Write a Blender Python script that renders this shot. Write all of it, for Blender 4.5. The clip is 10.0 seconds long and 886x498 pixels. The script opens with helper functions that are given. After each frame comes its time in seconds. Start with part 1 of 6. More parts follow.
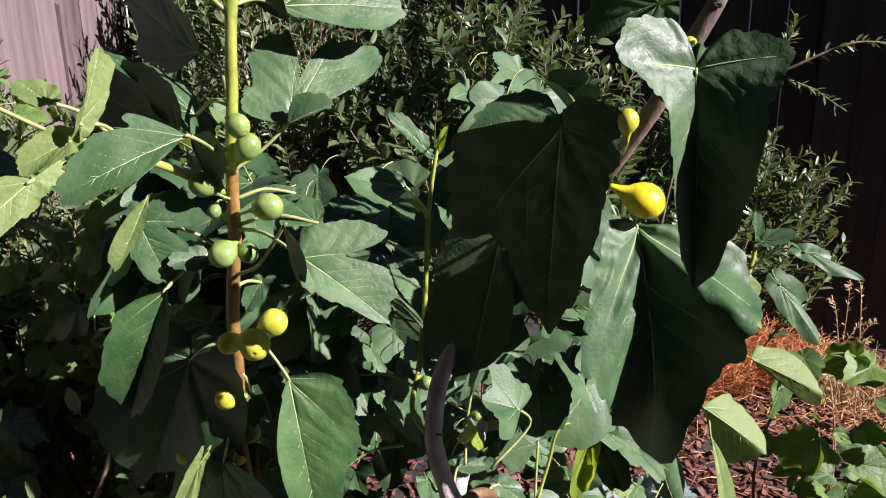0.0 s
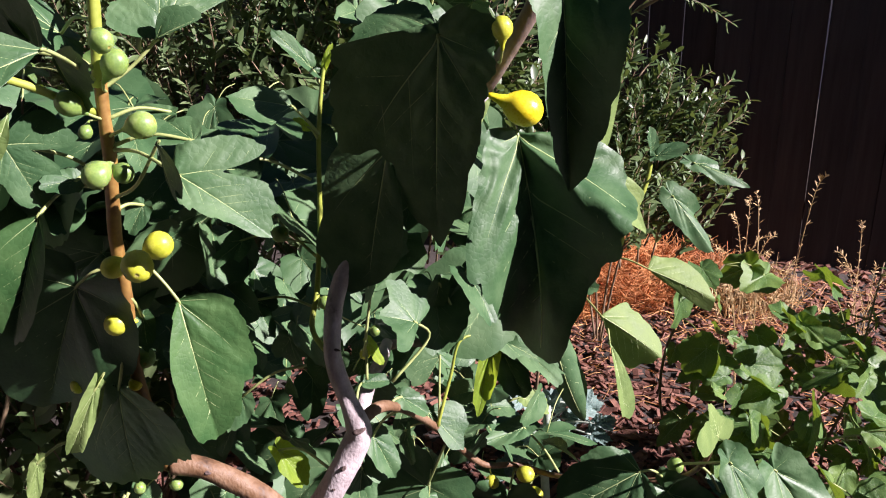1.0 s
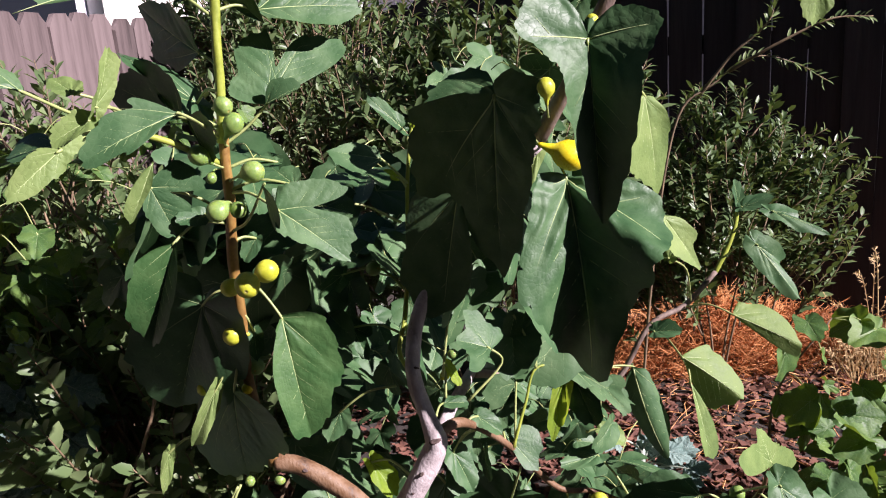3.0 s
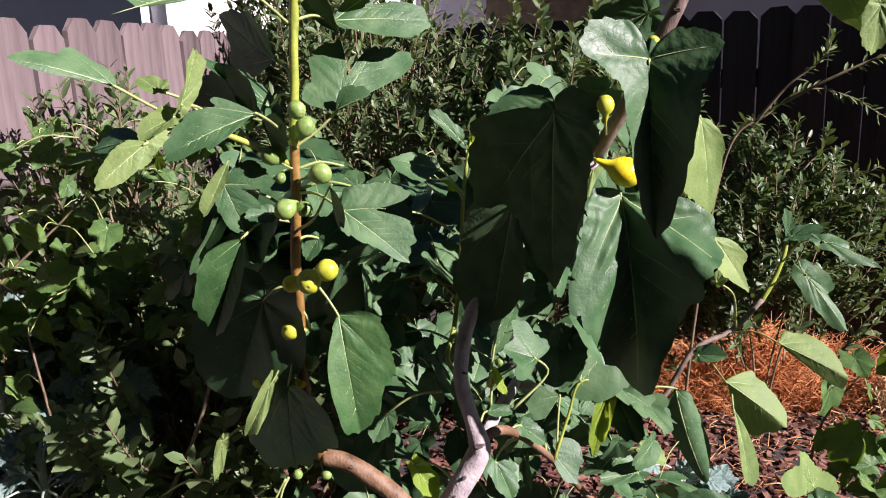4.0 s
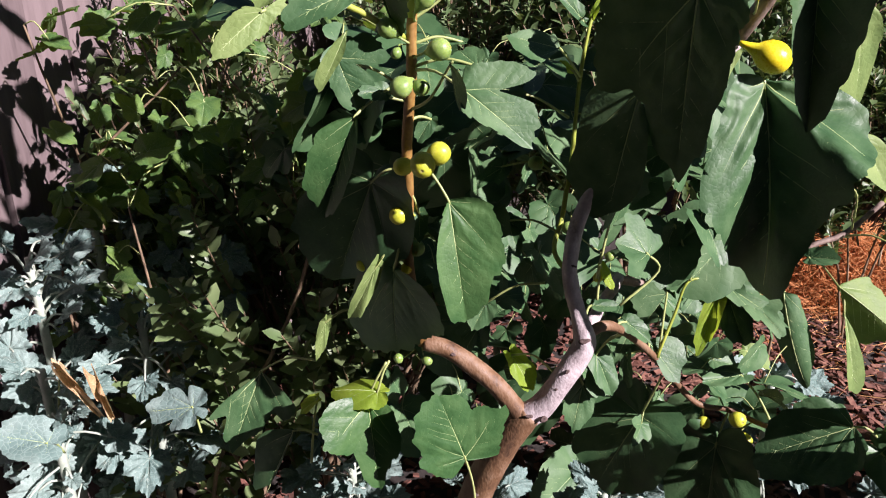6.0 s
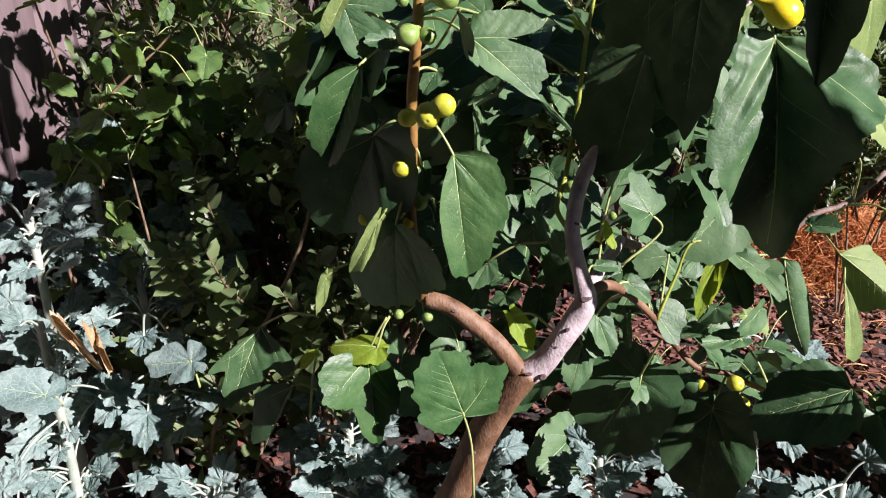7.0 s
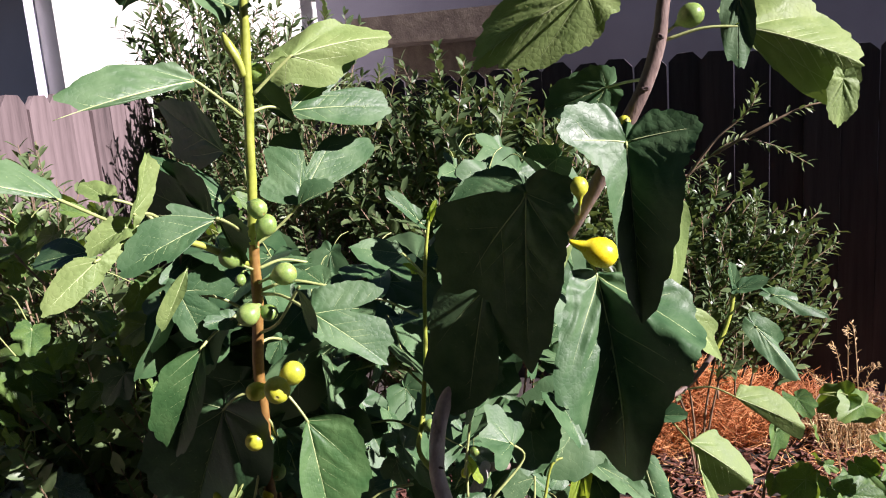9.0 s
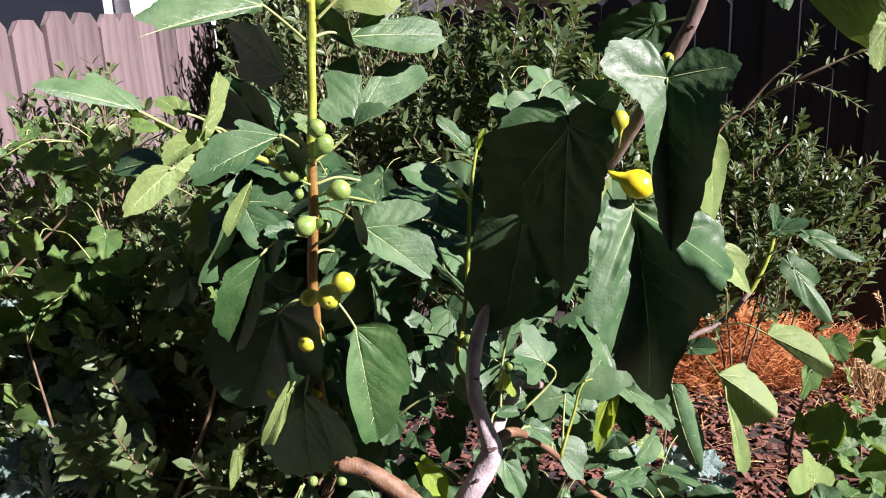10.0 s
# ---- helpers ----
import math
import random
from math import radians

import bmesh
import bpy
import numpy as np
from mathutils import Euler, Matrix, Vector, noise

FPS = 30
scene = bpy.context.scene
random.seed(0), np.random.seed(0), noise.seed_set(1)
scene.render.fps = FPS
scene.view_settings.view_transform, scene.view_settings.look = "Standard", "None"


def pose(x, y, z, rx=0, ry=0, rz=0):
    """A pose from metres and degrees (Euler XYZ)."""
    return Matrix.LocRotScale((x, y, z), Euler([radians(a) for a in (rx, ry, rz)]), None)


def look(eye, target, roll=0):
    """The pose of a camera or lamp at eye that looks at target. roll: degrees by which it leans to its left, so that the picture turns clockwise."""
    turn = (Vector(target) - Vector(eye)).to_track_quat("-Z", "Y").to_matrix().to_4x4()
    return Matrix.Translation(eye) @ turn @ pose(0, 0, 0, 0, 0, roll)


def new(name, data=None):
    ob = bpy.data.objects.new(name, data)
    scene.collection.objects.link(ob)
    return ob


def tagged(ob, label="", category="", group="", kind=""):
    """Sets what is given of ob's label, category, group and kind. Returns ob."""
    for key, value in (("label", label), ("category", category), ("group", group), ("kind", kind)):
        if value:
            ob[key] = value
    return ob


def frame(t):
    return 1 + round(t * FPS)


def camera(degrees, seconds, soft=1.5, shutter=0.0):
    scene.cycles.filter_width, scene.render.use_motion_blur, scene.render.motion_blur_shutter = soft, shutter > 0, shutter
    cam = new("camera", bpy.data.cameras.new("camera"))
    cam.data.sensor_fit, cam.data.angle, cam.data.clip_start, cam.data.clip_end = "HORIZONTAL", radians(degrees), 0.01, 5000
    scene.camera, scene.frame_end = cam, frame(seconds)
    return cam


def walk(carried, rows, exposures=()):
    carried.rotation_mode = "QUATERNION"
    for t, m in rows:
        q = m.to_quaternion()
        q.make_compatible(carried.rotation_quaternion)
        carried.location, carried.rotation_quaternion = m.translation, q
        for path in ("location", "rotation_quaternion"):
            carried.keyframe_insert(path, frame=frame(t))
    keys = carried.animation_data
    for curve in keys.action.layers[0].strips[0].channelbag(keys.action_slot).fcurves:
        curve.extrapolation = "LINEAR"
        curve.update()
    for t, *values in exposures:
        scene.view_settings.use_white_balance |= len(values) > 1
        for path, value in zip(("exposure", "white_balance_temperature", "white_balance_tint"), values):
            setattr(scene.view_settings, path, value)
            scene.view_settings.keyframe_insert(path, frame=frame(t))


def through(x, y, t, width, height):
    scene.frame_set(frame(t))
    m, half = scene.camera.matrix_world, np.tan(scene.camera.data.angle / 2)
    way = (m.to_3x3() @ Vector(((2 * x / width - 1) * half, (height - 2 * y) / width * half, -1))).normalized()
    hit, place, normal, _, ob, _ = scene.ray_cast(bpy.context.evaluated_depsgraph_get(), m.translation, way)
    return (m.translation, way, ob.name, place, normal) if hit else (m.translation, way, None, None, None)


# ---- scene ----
cam = camera(56.4, 10.0, soft=1.1)
METRES, EYE, TILT, LEAN, TURN = 1.0, 1.6, -16.5, 1.0, 0.0
ROWS = [
    (0.0, -0.0005, 0.0011, 0.0011, -0.07, -0.04, -0.08),
    (0.5, -0.0194, 0.0268, -0.0007, -6.82, -2.40, 1.52),
    (1.0, 0.0454, -0.0133, -0.0286, -5.16, -4.39, 2.23),
    (1.5, 0.1530, -0.1009, -0.0591, -0.04, -5.02, 3.24),
    (2.0, 0.2026, -0.2130, -0.0937, 5.41, -2.96, 3.23),
    (2.2, 0.1918, -0.2365, -0.0931, 5.96, -0.88, 2.46),
    (3.3, 0.1276, -0.1595, -0.0731, 4.51, 0.93, 2.03),
    (3.5, 0.1200, -0.1738, -0.0797, 5.42, 1.23, 1.47),
    (4.0, 0.1262, -0.2138, -0.1007, 7.44, 2.46, -0.84),
    (4.5, 0.1384, -0.2188, -0.1280, 9.01, -0.82, -0.48),
    (5.0, 0.1182, -0.1998, -0.1087, 11.46, -3.68, -0.92),
    (5.5, 0.0805, -0.1810, -0.1104, 13.15, -5.68, -2.17),
    (5.7, 0.0624, -0.1696, -0.0979, 12.14, -5.65, -2.89),
    (6.8, 0.0421, -0.1778, -0.1287, 12.06, -6.33, -3.64),
    (7.0, 0.0430, -0.1718, -0.1349, 11.82, -7.20, -4.15),
    (7.5, 0.0508, -0.1774, -0.1282, 9.88, -5.89, -4.26),
    (8.0, 0.0490, -0.1622, -0.1030, 7.65, -3.83, -2.91),
    (8.5, 0.0485, -0.1710, -0.0521, 4.68, 2.63, -0.37),
    (9.0, 0.0417, -0.1686, -0.0282, 1.54, 5.18, 2.93),
    (9.5, 0.0333, -0.1348, -0.0395, -2.84, 1.23, 3.14),
    (10.0, 0.0538, -0.2397, -0.0482, 4.90, 0.68, 0.04),
]
walk(cam, [(t, pose(0, 0, EYE, TILT, LEAN, TURN) @ pose(METRES * x, METRES * y, METRES * z, 90 + pitch, roll, yaw)) for t, x, y, z, yaw, pitch, roll in ROWS],
     [(0.0, 1.14), (1.0, 1.32), (2.2, 1.10), (4.5, 1.14), (7.5, 1.15), (9.0, 1.30), (10.0, 1.36)])

# ---- light: low clear sun from the right, blue sky ----
SUN = Vector((0.77, -0.29, 0.50)).normalized()
world = bpy.data.worlds.new("sky")
scene.world = world
world.use_nodes = True
wn = world.node_tree
sky = wn.nodes.new("ShaderNodeTexSky")
sky.sky_type, sky.sun_disc = "NISHITA", False
sky.ozone_density, sky.dust_density = 4.0, 0.3
sky.sun_elevation, sky.sun_rotation = math.asin(SUN.z), math.atan2(SUN.x, SUN.y)
wn.links.new(sky.outputs[0], wn.nodes["Background"].inputs[0])
wn.nodes["Background"].inputs[1].default_value = 0.017
sun_data = bpy.data.lights.new("sun", "SUN")
sun_data.energy, sun_data.angle, sun_data.color = 5.3, radians(0.6), (1.0, 0.88, 0.94)
sun_lamp = new("sun", sun_data)
sun_lamp.matrix_world = look((0, 0, 8), Vector((0, 0, 8)) - SUN)


# ---- materials ----
def nodes_of(name):
    m = bpy.data.materials.new(name)
    m.use_nodes = True
    return m, m.node_tree.nodes, m.node_tree.links, m.node_tree.nodes["Principled BSDF"]


def ramp(n, stops):
    r = n.new("ShaderNodeValToRGB")
    e = r.color_ramp.elements
    while len(e) < len(stops):
        e.new(0.5)
    for el, (p, c) in zip(e, stops):
        el.position, el.color = p, (*c, 1)
    return r


def noise_node(n, l, scale, detail=4, src=None, stretch=None):
    t = n.new("ShaderNodeTexNoise")
    t.inputs["Scale"].default_value, t.inputs["Detail"].default_value = scale, detail
    if src is not None:
        if stretch:
            mp = n.new("ShaderNodeMapping")
            mp.inputs["Scale"].default_value = stretch
            l.new(src, mp.inputs[0])
            src = mp.outputs[0]
        l.new(src, t.inputs[0])
    return t


def leaf_material(name, dark, mid, light, through, amount=0.4, rough=0.42, scale=28.0, bump=0.25, spots=None, net=0.35, gloss=0.3):
    """A thin leaf: waxy reflection, light coming through, a fine net of veins."""
    m, n, l, b = nodes_of(name)
    tc = n.new("ShaderNodeTexCoord").outputs["Object"]
    info = n.new("ShaderNodeObjectInfo")
    isl = n.new("ShaderNodeNewGeometry").outputs["Random Per Island"]
    big = noise_node(n, l, scale, 3, tc)
    fine = noise_node(n, l, scale * 14, 3, tc)
    add = n.new("ShaderNodeMath"); add.operation = "ADD"
    l.new(big.outputs[0], add.inputs[0])
    mul = n.new("ShaderNodeMath"); mul.operation = "MULTIPLY_ADD"
    l.new(info.outputs["Random"], mul.inputs[0])
    mul.inputs[1].default_value, mul.inputs[2].default_value = 0.3, -0.25
    l.new(mul.outputs[0], add.inputs[1])
    add2 = n.new("ShaderNodeMath"); add2.operation = "MULTIPLY_ADD"
    l.new(isl, add2.inputs[0]); add2.inputs[1].default_value = 0.25
    l.new(add.outputs[0], add2.inputs[2])
    r = ramp(n, [(0.2, dark), (0.5, mid), (0.85, light)])
    l.new(add2.outputs[0], r.inputs[0])
    vo = n.new("ShaderNodeTexVoronoi"); vo.feature = "DISTANCE_TO_EDGE"; vo.inputs["Scale"].default_value = scale * 5
    l.new(tc, vo.inputs["Vector"])
    line = ramp(n, [(0.0, (1, 1, 1)), (0.07, (0, 0, 0))])
    l.new(vo.outputs["Distance"], line.inputs[0])
    mixv = n.new("ShaderNodeMix"); mixv.data_type = "RGBA"
    fac = n.new("ShaderNodeMath"); fac.operation = "MULTIPLY"; fac.inputs[1].default_value = net
    l.new(line.outputs[0], fac.inputs[0]); l.new(fac.outputs[0], mixv.inputs[0])
    l.new(r.outputs[0], mixv.inputs[6]); mixv.inputs[7].default_value = (*[min(1, c * 1.5 + 0.01) for c in light], 1)
    col = mixv.outputs[2]
    if spots:
        sp = noise_node(n, l, scale * 3.2, 2, tc)
        sr = ramp(n, [(0.66, (0, 0, 0)), (0.72, (1, 1, 1))])
        l.new(sp.outputs[0], sr.inputs[0])
        ms = n.new("ShaderNodeMix"); ms.data_type = "RGBA"
        l.new(sr.outputs[0], ms.inputs[0]); l.new(col, ms.inputs[6]); ms.inputs[7].default_value = (*spots, 1)
        col = ms.outputs[2]
    l.new(col, b.inputs["Base Color"])
    b.inputs["Specular IOR Level"].default_value = gloss
    rr = ramp(n, [(0.3, (rough - 0.05,) * 3), (0.7, (rough + 0.1,) * 3)])
    l.new(big.outputs[0], rr.inputs[0]); l.new(rr.outputs[0], b.inputs["Roughness"])
    bp = n.new("ShaderNodeBump"); bp.inputs["Strength"].default_value, bp.inputs["Distance"].default_value = bump, 0.0022
    hs = n.new("ShaderNodeMath"); hs.operation = "MULTIPLY_ADD"; hs.inputs[1].default_value = -0.15
    vq = n.new("ShaderNodeTexVoronoi"); vq.feature = "DISTANCE_TO_EDGE"; vq.inputs["Scale"].default_value = scale * 2.2
    l.new(tc, vq.inputs["Vector"])
    fs = n.new("ShaderNodeMath"); fs.operation = "MULTIPLY_ADD"; fs.inputs[1].default_value = 0.12
    l.new(fine.outputs[0], fs.inputs[0])
    fq = n.new("ShaderNodeMath"); fq.operation = "MULTIPLY_ADD"; fq.inputs[1].default_value = 1.0
    l.new(vq.outputs["Distance"], fq.inputs[0]); l.new(vo.outputs["Distance"], fq.inputs[2]); l.new(fq.outputs[0], fs.inputs[2])
    l.new(line.outputs[0], hs.inputs[0]); l.new(fs.outputs[0], hs.inputs[2])
    sw = n.new("ShaderNodeMath"); sw.operation = "MULTIPLY_ADD"; sw.inputs[1].default_value = 1.6
    l.new(big.outputs[0], sw.inputs[0]); l.new(hs.outputs[0], sw.inputs[2])
    l.new(sw.outputs[0], bp.inputs["Height"]); l.new(bp.outputs[0], b.inputs["Normal"])
    tr = n.new("ShaderNodeBsdfTranslucent")
    tint = n.new("ShaderNodeMix"); tint.data_type = "RGBA"; tint.blend_type = "MIX"; tint.inputs[0].default_value = 0.75
    l.new(col, tint.inputs[6]); tint.inputs[7].default_value = (*through, 1)
    l.new(tint.outputs[2], tr.inputs[0])
    mx = n.new("ShaderNodeMixShader"); mx.inputs[0].default_value = amount
    l.new(b.outputs[0], mx.inputs[1]); l.new(tr.outputs[0], mx.inputs[2])
    l.new(mx.outputs[0], n["Material Output"].inputs[0])
    return m


def solid_material(name, stops, scale=20.0, rough=0.6, bump=0.3, dist=0.002, stretch=None, fine=8.0, sub=0.0, vary=0.0):
    """A solid surface: two scales of noise in colour, relief and gloss."""
    m, n, l, b = nodes_of(name)
    tc = n.new("ShaderNodeTexCoord").outputs["Object"]
    info = n.new("ShaderNodeObjectInfo")
    a = noise_node(n, l, scale, 5, tc, stretch)
    f = noise_node(n, l, scale * fine, 4, tc, stretch)
    mix = n.new("ShaderNodeMath"); mix.operation = "MULTIPLY_ADD"; mix.inputs[1].default_value = 0.35
    l.new(f.outputs[0], mix.inputs[0]); l.new(a.outputs[0], mix.inputs[2])
    v = n.new("ShaderNodeMath"); v.operation = "MULTIPLY_ADD"; v.inputs[1].default_value = vary
    l.new(info.outputs["Random"], v.inputs[0])
    off = n.new("ShaderNodeMath"); off.operation = "SUBTRACT"; off.inputs[1].default_value = 0.17 + vary / 2
    l.new(mix.outputs[0], off.inputs[0]); l.new(off.outputs[0], v.inputs[2])
    r = ramp(n, stops)
    l.new(v.outputs[0], r.inputs[0]); l.new(r.outputs[0], b.inputs["Base Color"])
    rr = ramp(n, [(0.3, (max(0, rough - 0.12),) * 3), (0.7, (min(1, rough + 0.12),) * 3)])
    l.new(f.outputs[0], rr.inputs[0]); l.new(rr.outputs[0], b.inputs["Roughness"])
    bp = n.new("ShaderNodeBump"); bp.inputs["Strength"].default_value, bp.inputs["Distance"].default_value = bump, dist
    l.new(mix.outputs[0], bp.inputs["Height"]); l.new(bp.outputs[0], b.inputs["Normal"])
    if sub:
        b.inputs["Subsurface Weight"].default_value = sub
        b.inputs["Subsurface Radius"].default_value = (0.6, 0.5, 0.1)
        b.inputs["Subsurface Scale"].default_value = 0.01
    return m


LEAF = leaf_material("fig_leaf_green", (0.026, 0.068, 0.027), (0.050, 0.108, 0.043), (0.096, 0.166, 0.074), (0.20, 0.32, 0.03), 0.006, 0.45, bump=0.15, net=0.06, gloss=0.32)
LEAF_DEEP = leaf_material("fig_leaf_deep_green", (0.018, 0.056, 0.017), (0.036, 0.092, 0.028), (0.068, 0.138, 0.044), (0.20, 0.34, 0.03), 0.01, 0.43, bump=0.16, net=0.06, gloss=0.34)
LEAF_PALE = leaf_material("fig_leaf_underside", (0.12, 0.19, 0.060), (0.185, 0.265, 0.085), (0.25, 0.33, 0.115), (0.34, 0.5, 0.06), 0.22, 0.55, bump=0.25, net=0.06)
LEAF_YELLOW = leaf_material("fig_leaf_young_and_backlit", (0.16, 0.26, 0.03), (0.24, 0.36, 0.04), (0.34, 0.44, 0.06), (0.55, 0.7, 0.05), 0.5, 0.5)
LEAF_BLUE = leaf_material("kale_leaf", (0.075, 0.125, 0.115), (0.13, 0.20, 0.18), (0.25, 0.325, 0.295), (0.25, 0.42, 0.25), 0.08, 0.6, scale=20, bump=0.5)
LEAF_VINE = leaf_material("vine_leaf", (0.035, 0.08, 0.024), (0.06, 0.125, 0.038), (0.13, 0.21, 0.05), (0.36, 0.52, 0.03), 0.20, 0.45, scale=24)
LEAF_SHRUB = leaf_material("shrub_leaf", (0.045, 0.08, 0.032), (0.095, 0.145, 0.06), (0.19, 0.25, 0.11), (0.30, 0.40, 0.08), 0.14, 0.36, scale=6, bump=0.1, net=0.0)
LEAF_DEAD = leaf_material("dry_leaf", (0.40, 0.25, 0.12), (0.56, 0.38, 0.21), (0.68, 0.52, 0.32), (0.6, 0.4, 0.18), 0.25, 0.75, scale=24, bump=0.8)
VEIN = solid_material("leaf_vein", [(0.3, (0.32, 0.42, 0.17)), (0.7, (0.48, 0.56, 0.27))], 60, 0.5, 0.1)
VEIN_DARK = solid_material("leaf_vein_green", [(0.3, (0.18, 0.26, 0.11)), (0.7, (0.26, 0.34, 0.16))], 60, 0.5, 0.1)
VEIN_MID = solid_material("leaf_side_vein", [(0.3, (0.23, 0.32, 0.13)), (0.7, (0.33, 0.41, 0.19))], 60, 0.5, 0.1)
PETIOLE = solid_material("petiole", [(0.3, (0.25, 0.31, 0.10)), (0.7, (0.40, 0.45, 0.18))], 60, 0.45, 0.15)
BARK = solid_material("grey_bark", [(0.2, (0.09, 0.07, 0.065)), (0.38, (0.38, 0.32, 0.325)), (0.75, (0.60, 0.53, 0.54))], 34, 0.75, 0.8, 0.003, (1, 1, 0.7))
BARK_BROWN = solid_material("brown_bark", [(0.25, (0.06, 0.032, 0.018)), (0.48, (0.16, 0.085, 0.042)), (0.8, (0.27, 0.175, 0.11))], 34, 0.62, 0.7, 0.003, (1, 1, 0.5))
BARK_MID = solid_material("grey_brown_bark", [(0.25, (0.09, 0.06, 0.05)), (0.5, (0.19, 0.135, 0.11)), (0.8, (0.31, 0.25, 0.22))], 30, 0.7, 0.6, 0.003, (1, 1, 0.4))
SHOOT = solid_material("ripening_shoot", [(0.3, (0.14, 0.07, 0.022)), (0.55, (0.25, 0.14, 0.036)), (0.8, (0.34, 0.24, 0.065))], 22, 0.55, 0.3, 0.002)
SHOOT_GREEN = solid_material("green_shoot", [(0.3, (0.22, 0.27, 0.04)), (0.6, (0.33, 0.38, 0.06)), (0.85, (0.42, 0.44, 0.10))], 24, 0.45, 0.25, 0.002)
FIG_GREEN = solid_material("green_fig_skin", [(0.25, (0.13, 0.22, 0.055)), (0.55, (0.22, 0.33, 0.085)), (0.8, (0.34, 0.44, 0.15))], 55, 0.42, 0.25, 0.0015, sub=0.25, vary=0.15)
FIG_YELLOW = solid_material("yellow_green_fig_skin", [(0.25, (0.36, 0.40, 0.03)), (0.55, (0.52, 0.54, 0.05)), (0.8, (0.66, 0.66, 0.12))], 55, 0.42, 0.25, 0.0015, sub=0.25, vary=0.1)
FIG_RIPE = solid_material("ripe_fig_skin", [(0.25, (0.62, 0.44, 0.012)), (0.5, (0.78, 0.64, 0.02)), (0.8, (0.84, 0.74, 0.05))], 45, 0.32, 0.2, 0.0015, sub=0.15)
FIG_EYE = solid_material("fig_eye", [(0.3, (0.24, 0.22, 0.05)), (0.7, (0.36, 0.33, 0.08))], 90, 0.7, 0.4)
WALL_BEHIND = solid_material("unseen_wall_stucco", [(0.2, (0.070, 0.078, 0.095)), (0.8, (0.105, 0.115, 0.14))], 2, 0.9, 0.4, 0.004, fine=40)
SOIL = solid_material("dark_soil", [(0.25, (0.017, 0.014, 0.012)), (0.5, (0.036, 0.029, 0.025)), (0.8, (0.066, 0.053, 0.046))], 3.0, 0.9, 0.9, 0.02, fine=12)
MULCH = solid_material("bark_mulch", [(0.25, (0.07, 0.028, 0.02)), (0.5, (0.15, 0.06, 0.042)), (0.8, (0.26, 0.13, 0.09))], 30, 0.8, 0.5, 0.003, vary=0.5)
STRAW = solid_material("dry_straw", [(0.25, (0.30, 0.10, 0.03)), (0.5, (0.54, 0.22, 0.075)), (0.8, (0.68, 0.38, 0.16))], 6, 0.7, 0.2, vary=0.5)
HAY = solid_material("pale_dry_grass", [(0.25, (0.30, 0.18, 0.08)), (0.5, (0.48, 0.33, 0.16)), (0.8, (0.60, 0.46, 0.25))], 6, 0.75, 0.2)
TWIG = solid_material("shrub_twig", [(0.3, (0.10, 0.07, 0.045)), (0.7, (0.24, 0.17, 0.10))], 40, 0.7, 0.4)
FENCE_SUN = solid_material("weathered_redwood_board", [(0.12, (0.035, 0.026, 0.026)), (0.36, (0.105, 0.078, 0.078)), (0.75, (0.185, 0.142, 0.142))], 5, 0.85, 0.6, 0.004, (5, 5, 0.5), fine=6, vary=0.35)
# boards of the back fence: its shade is put into this near-black colour
FENCE_SHADE = solid_material("board_darkened_as_shade", [(0.2, (0.014, 0.012, 0.017)), (0.5, (0.027, 0.023, 0.030)), (0.8, (0.045, 0.037, 0.045))], 5, 0.9, 0.4, 0.002, (7, 7, 0.45), fine=5, vary=0.3)
STUCCO = solid_material("pale_stucco", [(0.2, (0.58, 0.56, 0.53)), (0.6, (0.70, 0.68, 0.65)), (0.9, (0.76, 0.74, 0.71))], 1.5, 0.9, 0.4, 0.004, fine=60)
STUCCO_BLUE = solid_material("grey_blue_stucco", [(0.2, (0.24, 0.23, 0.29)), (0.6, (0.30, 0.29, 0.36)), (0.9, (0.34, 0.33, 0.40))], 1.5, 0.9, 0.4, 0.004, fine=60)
# the pale house's shaded face: lavender tone of the shade put into the colour
STUCCO_SHADE = solid_material("pale_stucco_shaded_tint", [(0.2, (0.52, 0.51, 0.60)), (0.6, (0.60, 0.59, 0.68)), (0.9, (0.66, 0.65, 0.74))], 1.5, 0.9, 0.4, 0.004, fine=60)
TRIM_WHITE = solid_material("white_painted_fascia", [(0.2, (0.70, 0.69, 0.66)), (0.8, (0.82, 0.81, 0.78))], 4, 0.6, 0.2)
ROOF = solid_material("brown_roof", [(0.2, (0.10, 0.075, 0.06)), (0.8, (0.24, 0.19, 0.15))], 9, 0.9, 0.7, 0.01)
SCAR = solid_material("bark_scar", [(0.25, (0.05, 0.033, 0.03)), (0.6, (0.12, 0.08, 0.072))], 60, 0.85, 0.6)
KALE_STALK = solid_material("kale_stalk", [(0.3, (0.26, 0.32, 0.26)), (0.7, (0.42, 0.46, 0.38))], 40, 0.6, 0.2)


# ---- builders ----
def mesh_object(name, verts, faces, mat, parent=None, label="", smooth=True, mats=None, face_mats=None):
    me = bpy.data.meshes.new(name)
    me.from_pydata([tuple(v) for v in verts], [], faces)
    for m in (mats or [mat]):
        me.materials.append(m)
    if face_mats is not None:
        me.polygons.foreach_set("material_index", face_mats)
    if smooth:
        me.polygons.foreach_set("use_smooth", [True] * len(me.polygons))
    me.update()
    ob = new(name, me)
    ob.parent = parent
    if label:
        tagged(ob, label)
    return ob


def thing(name, label, category, at=(0, 0, 0), group="", kind=""):
    ob = new(name)
    ob.location = at
    return tagged(ob, label, category, group, kind)


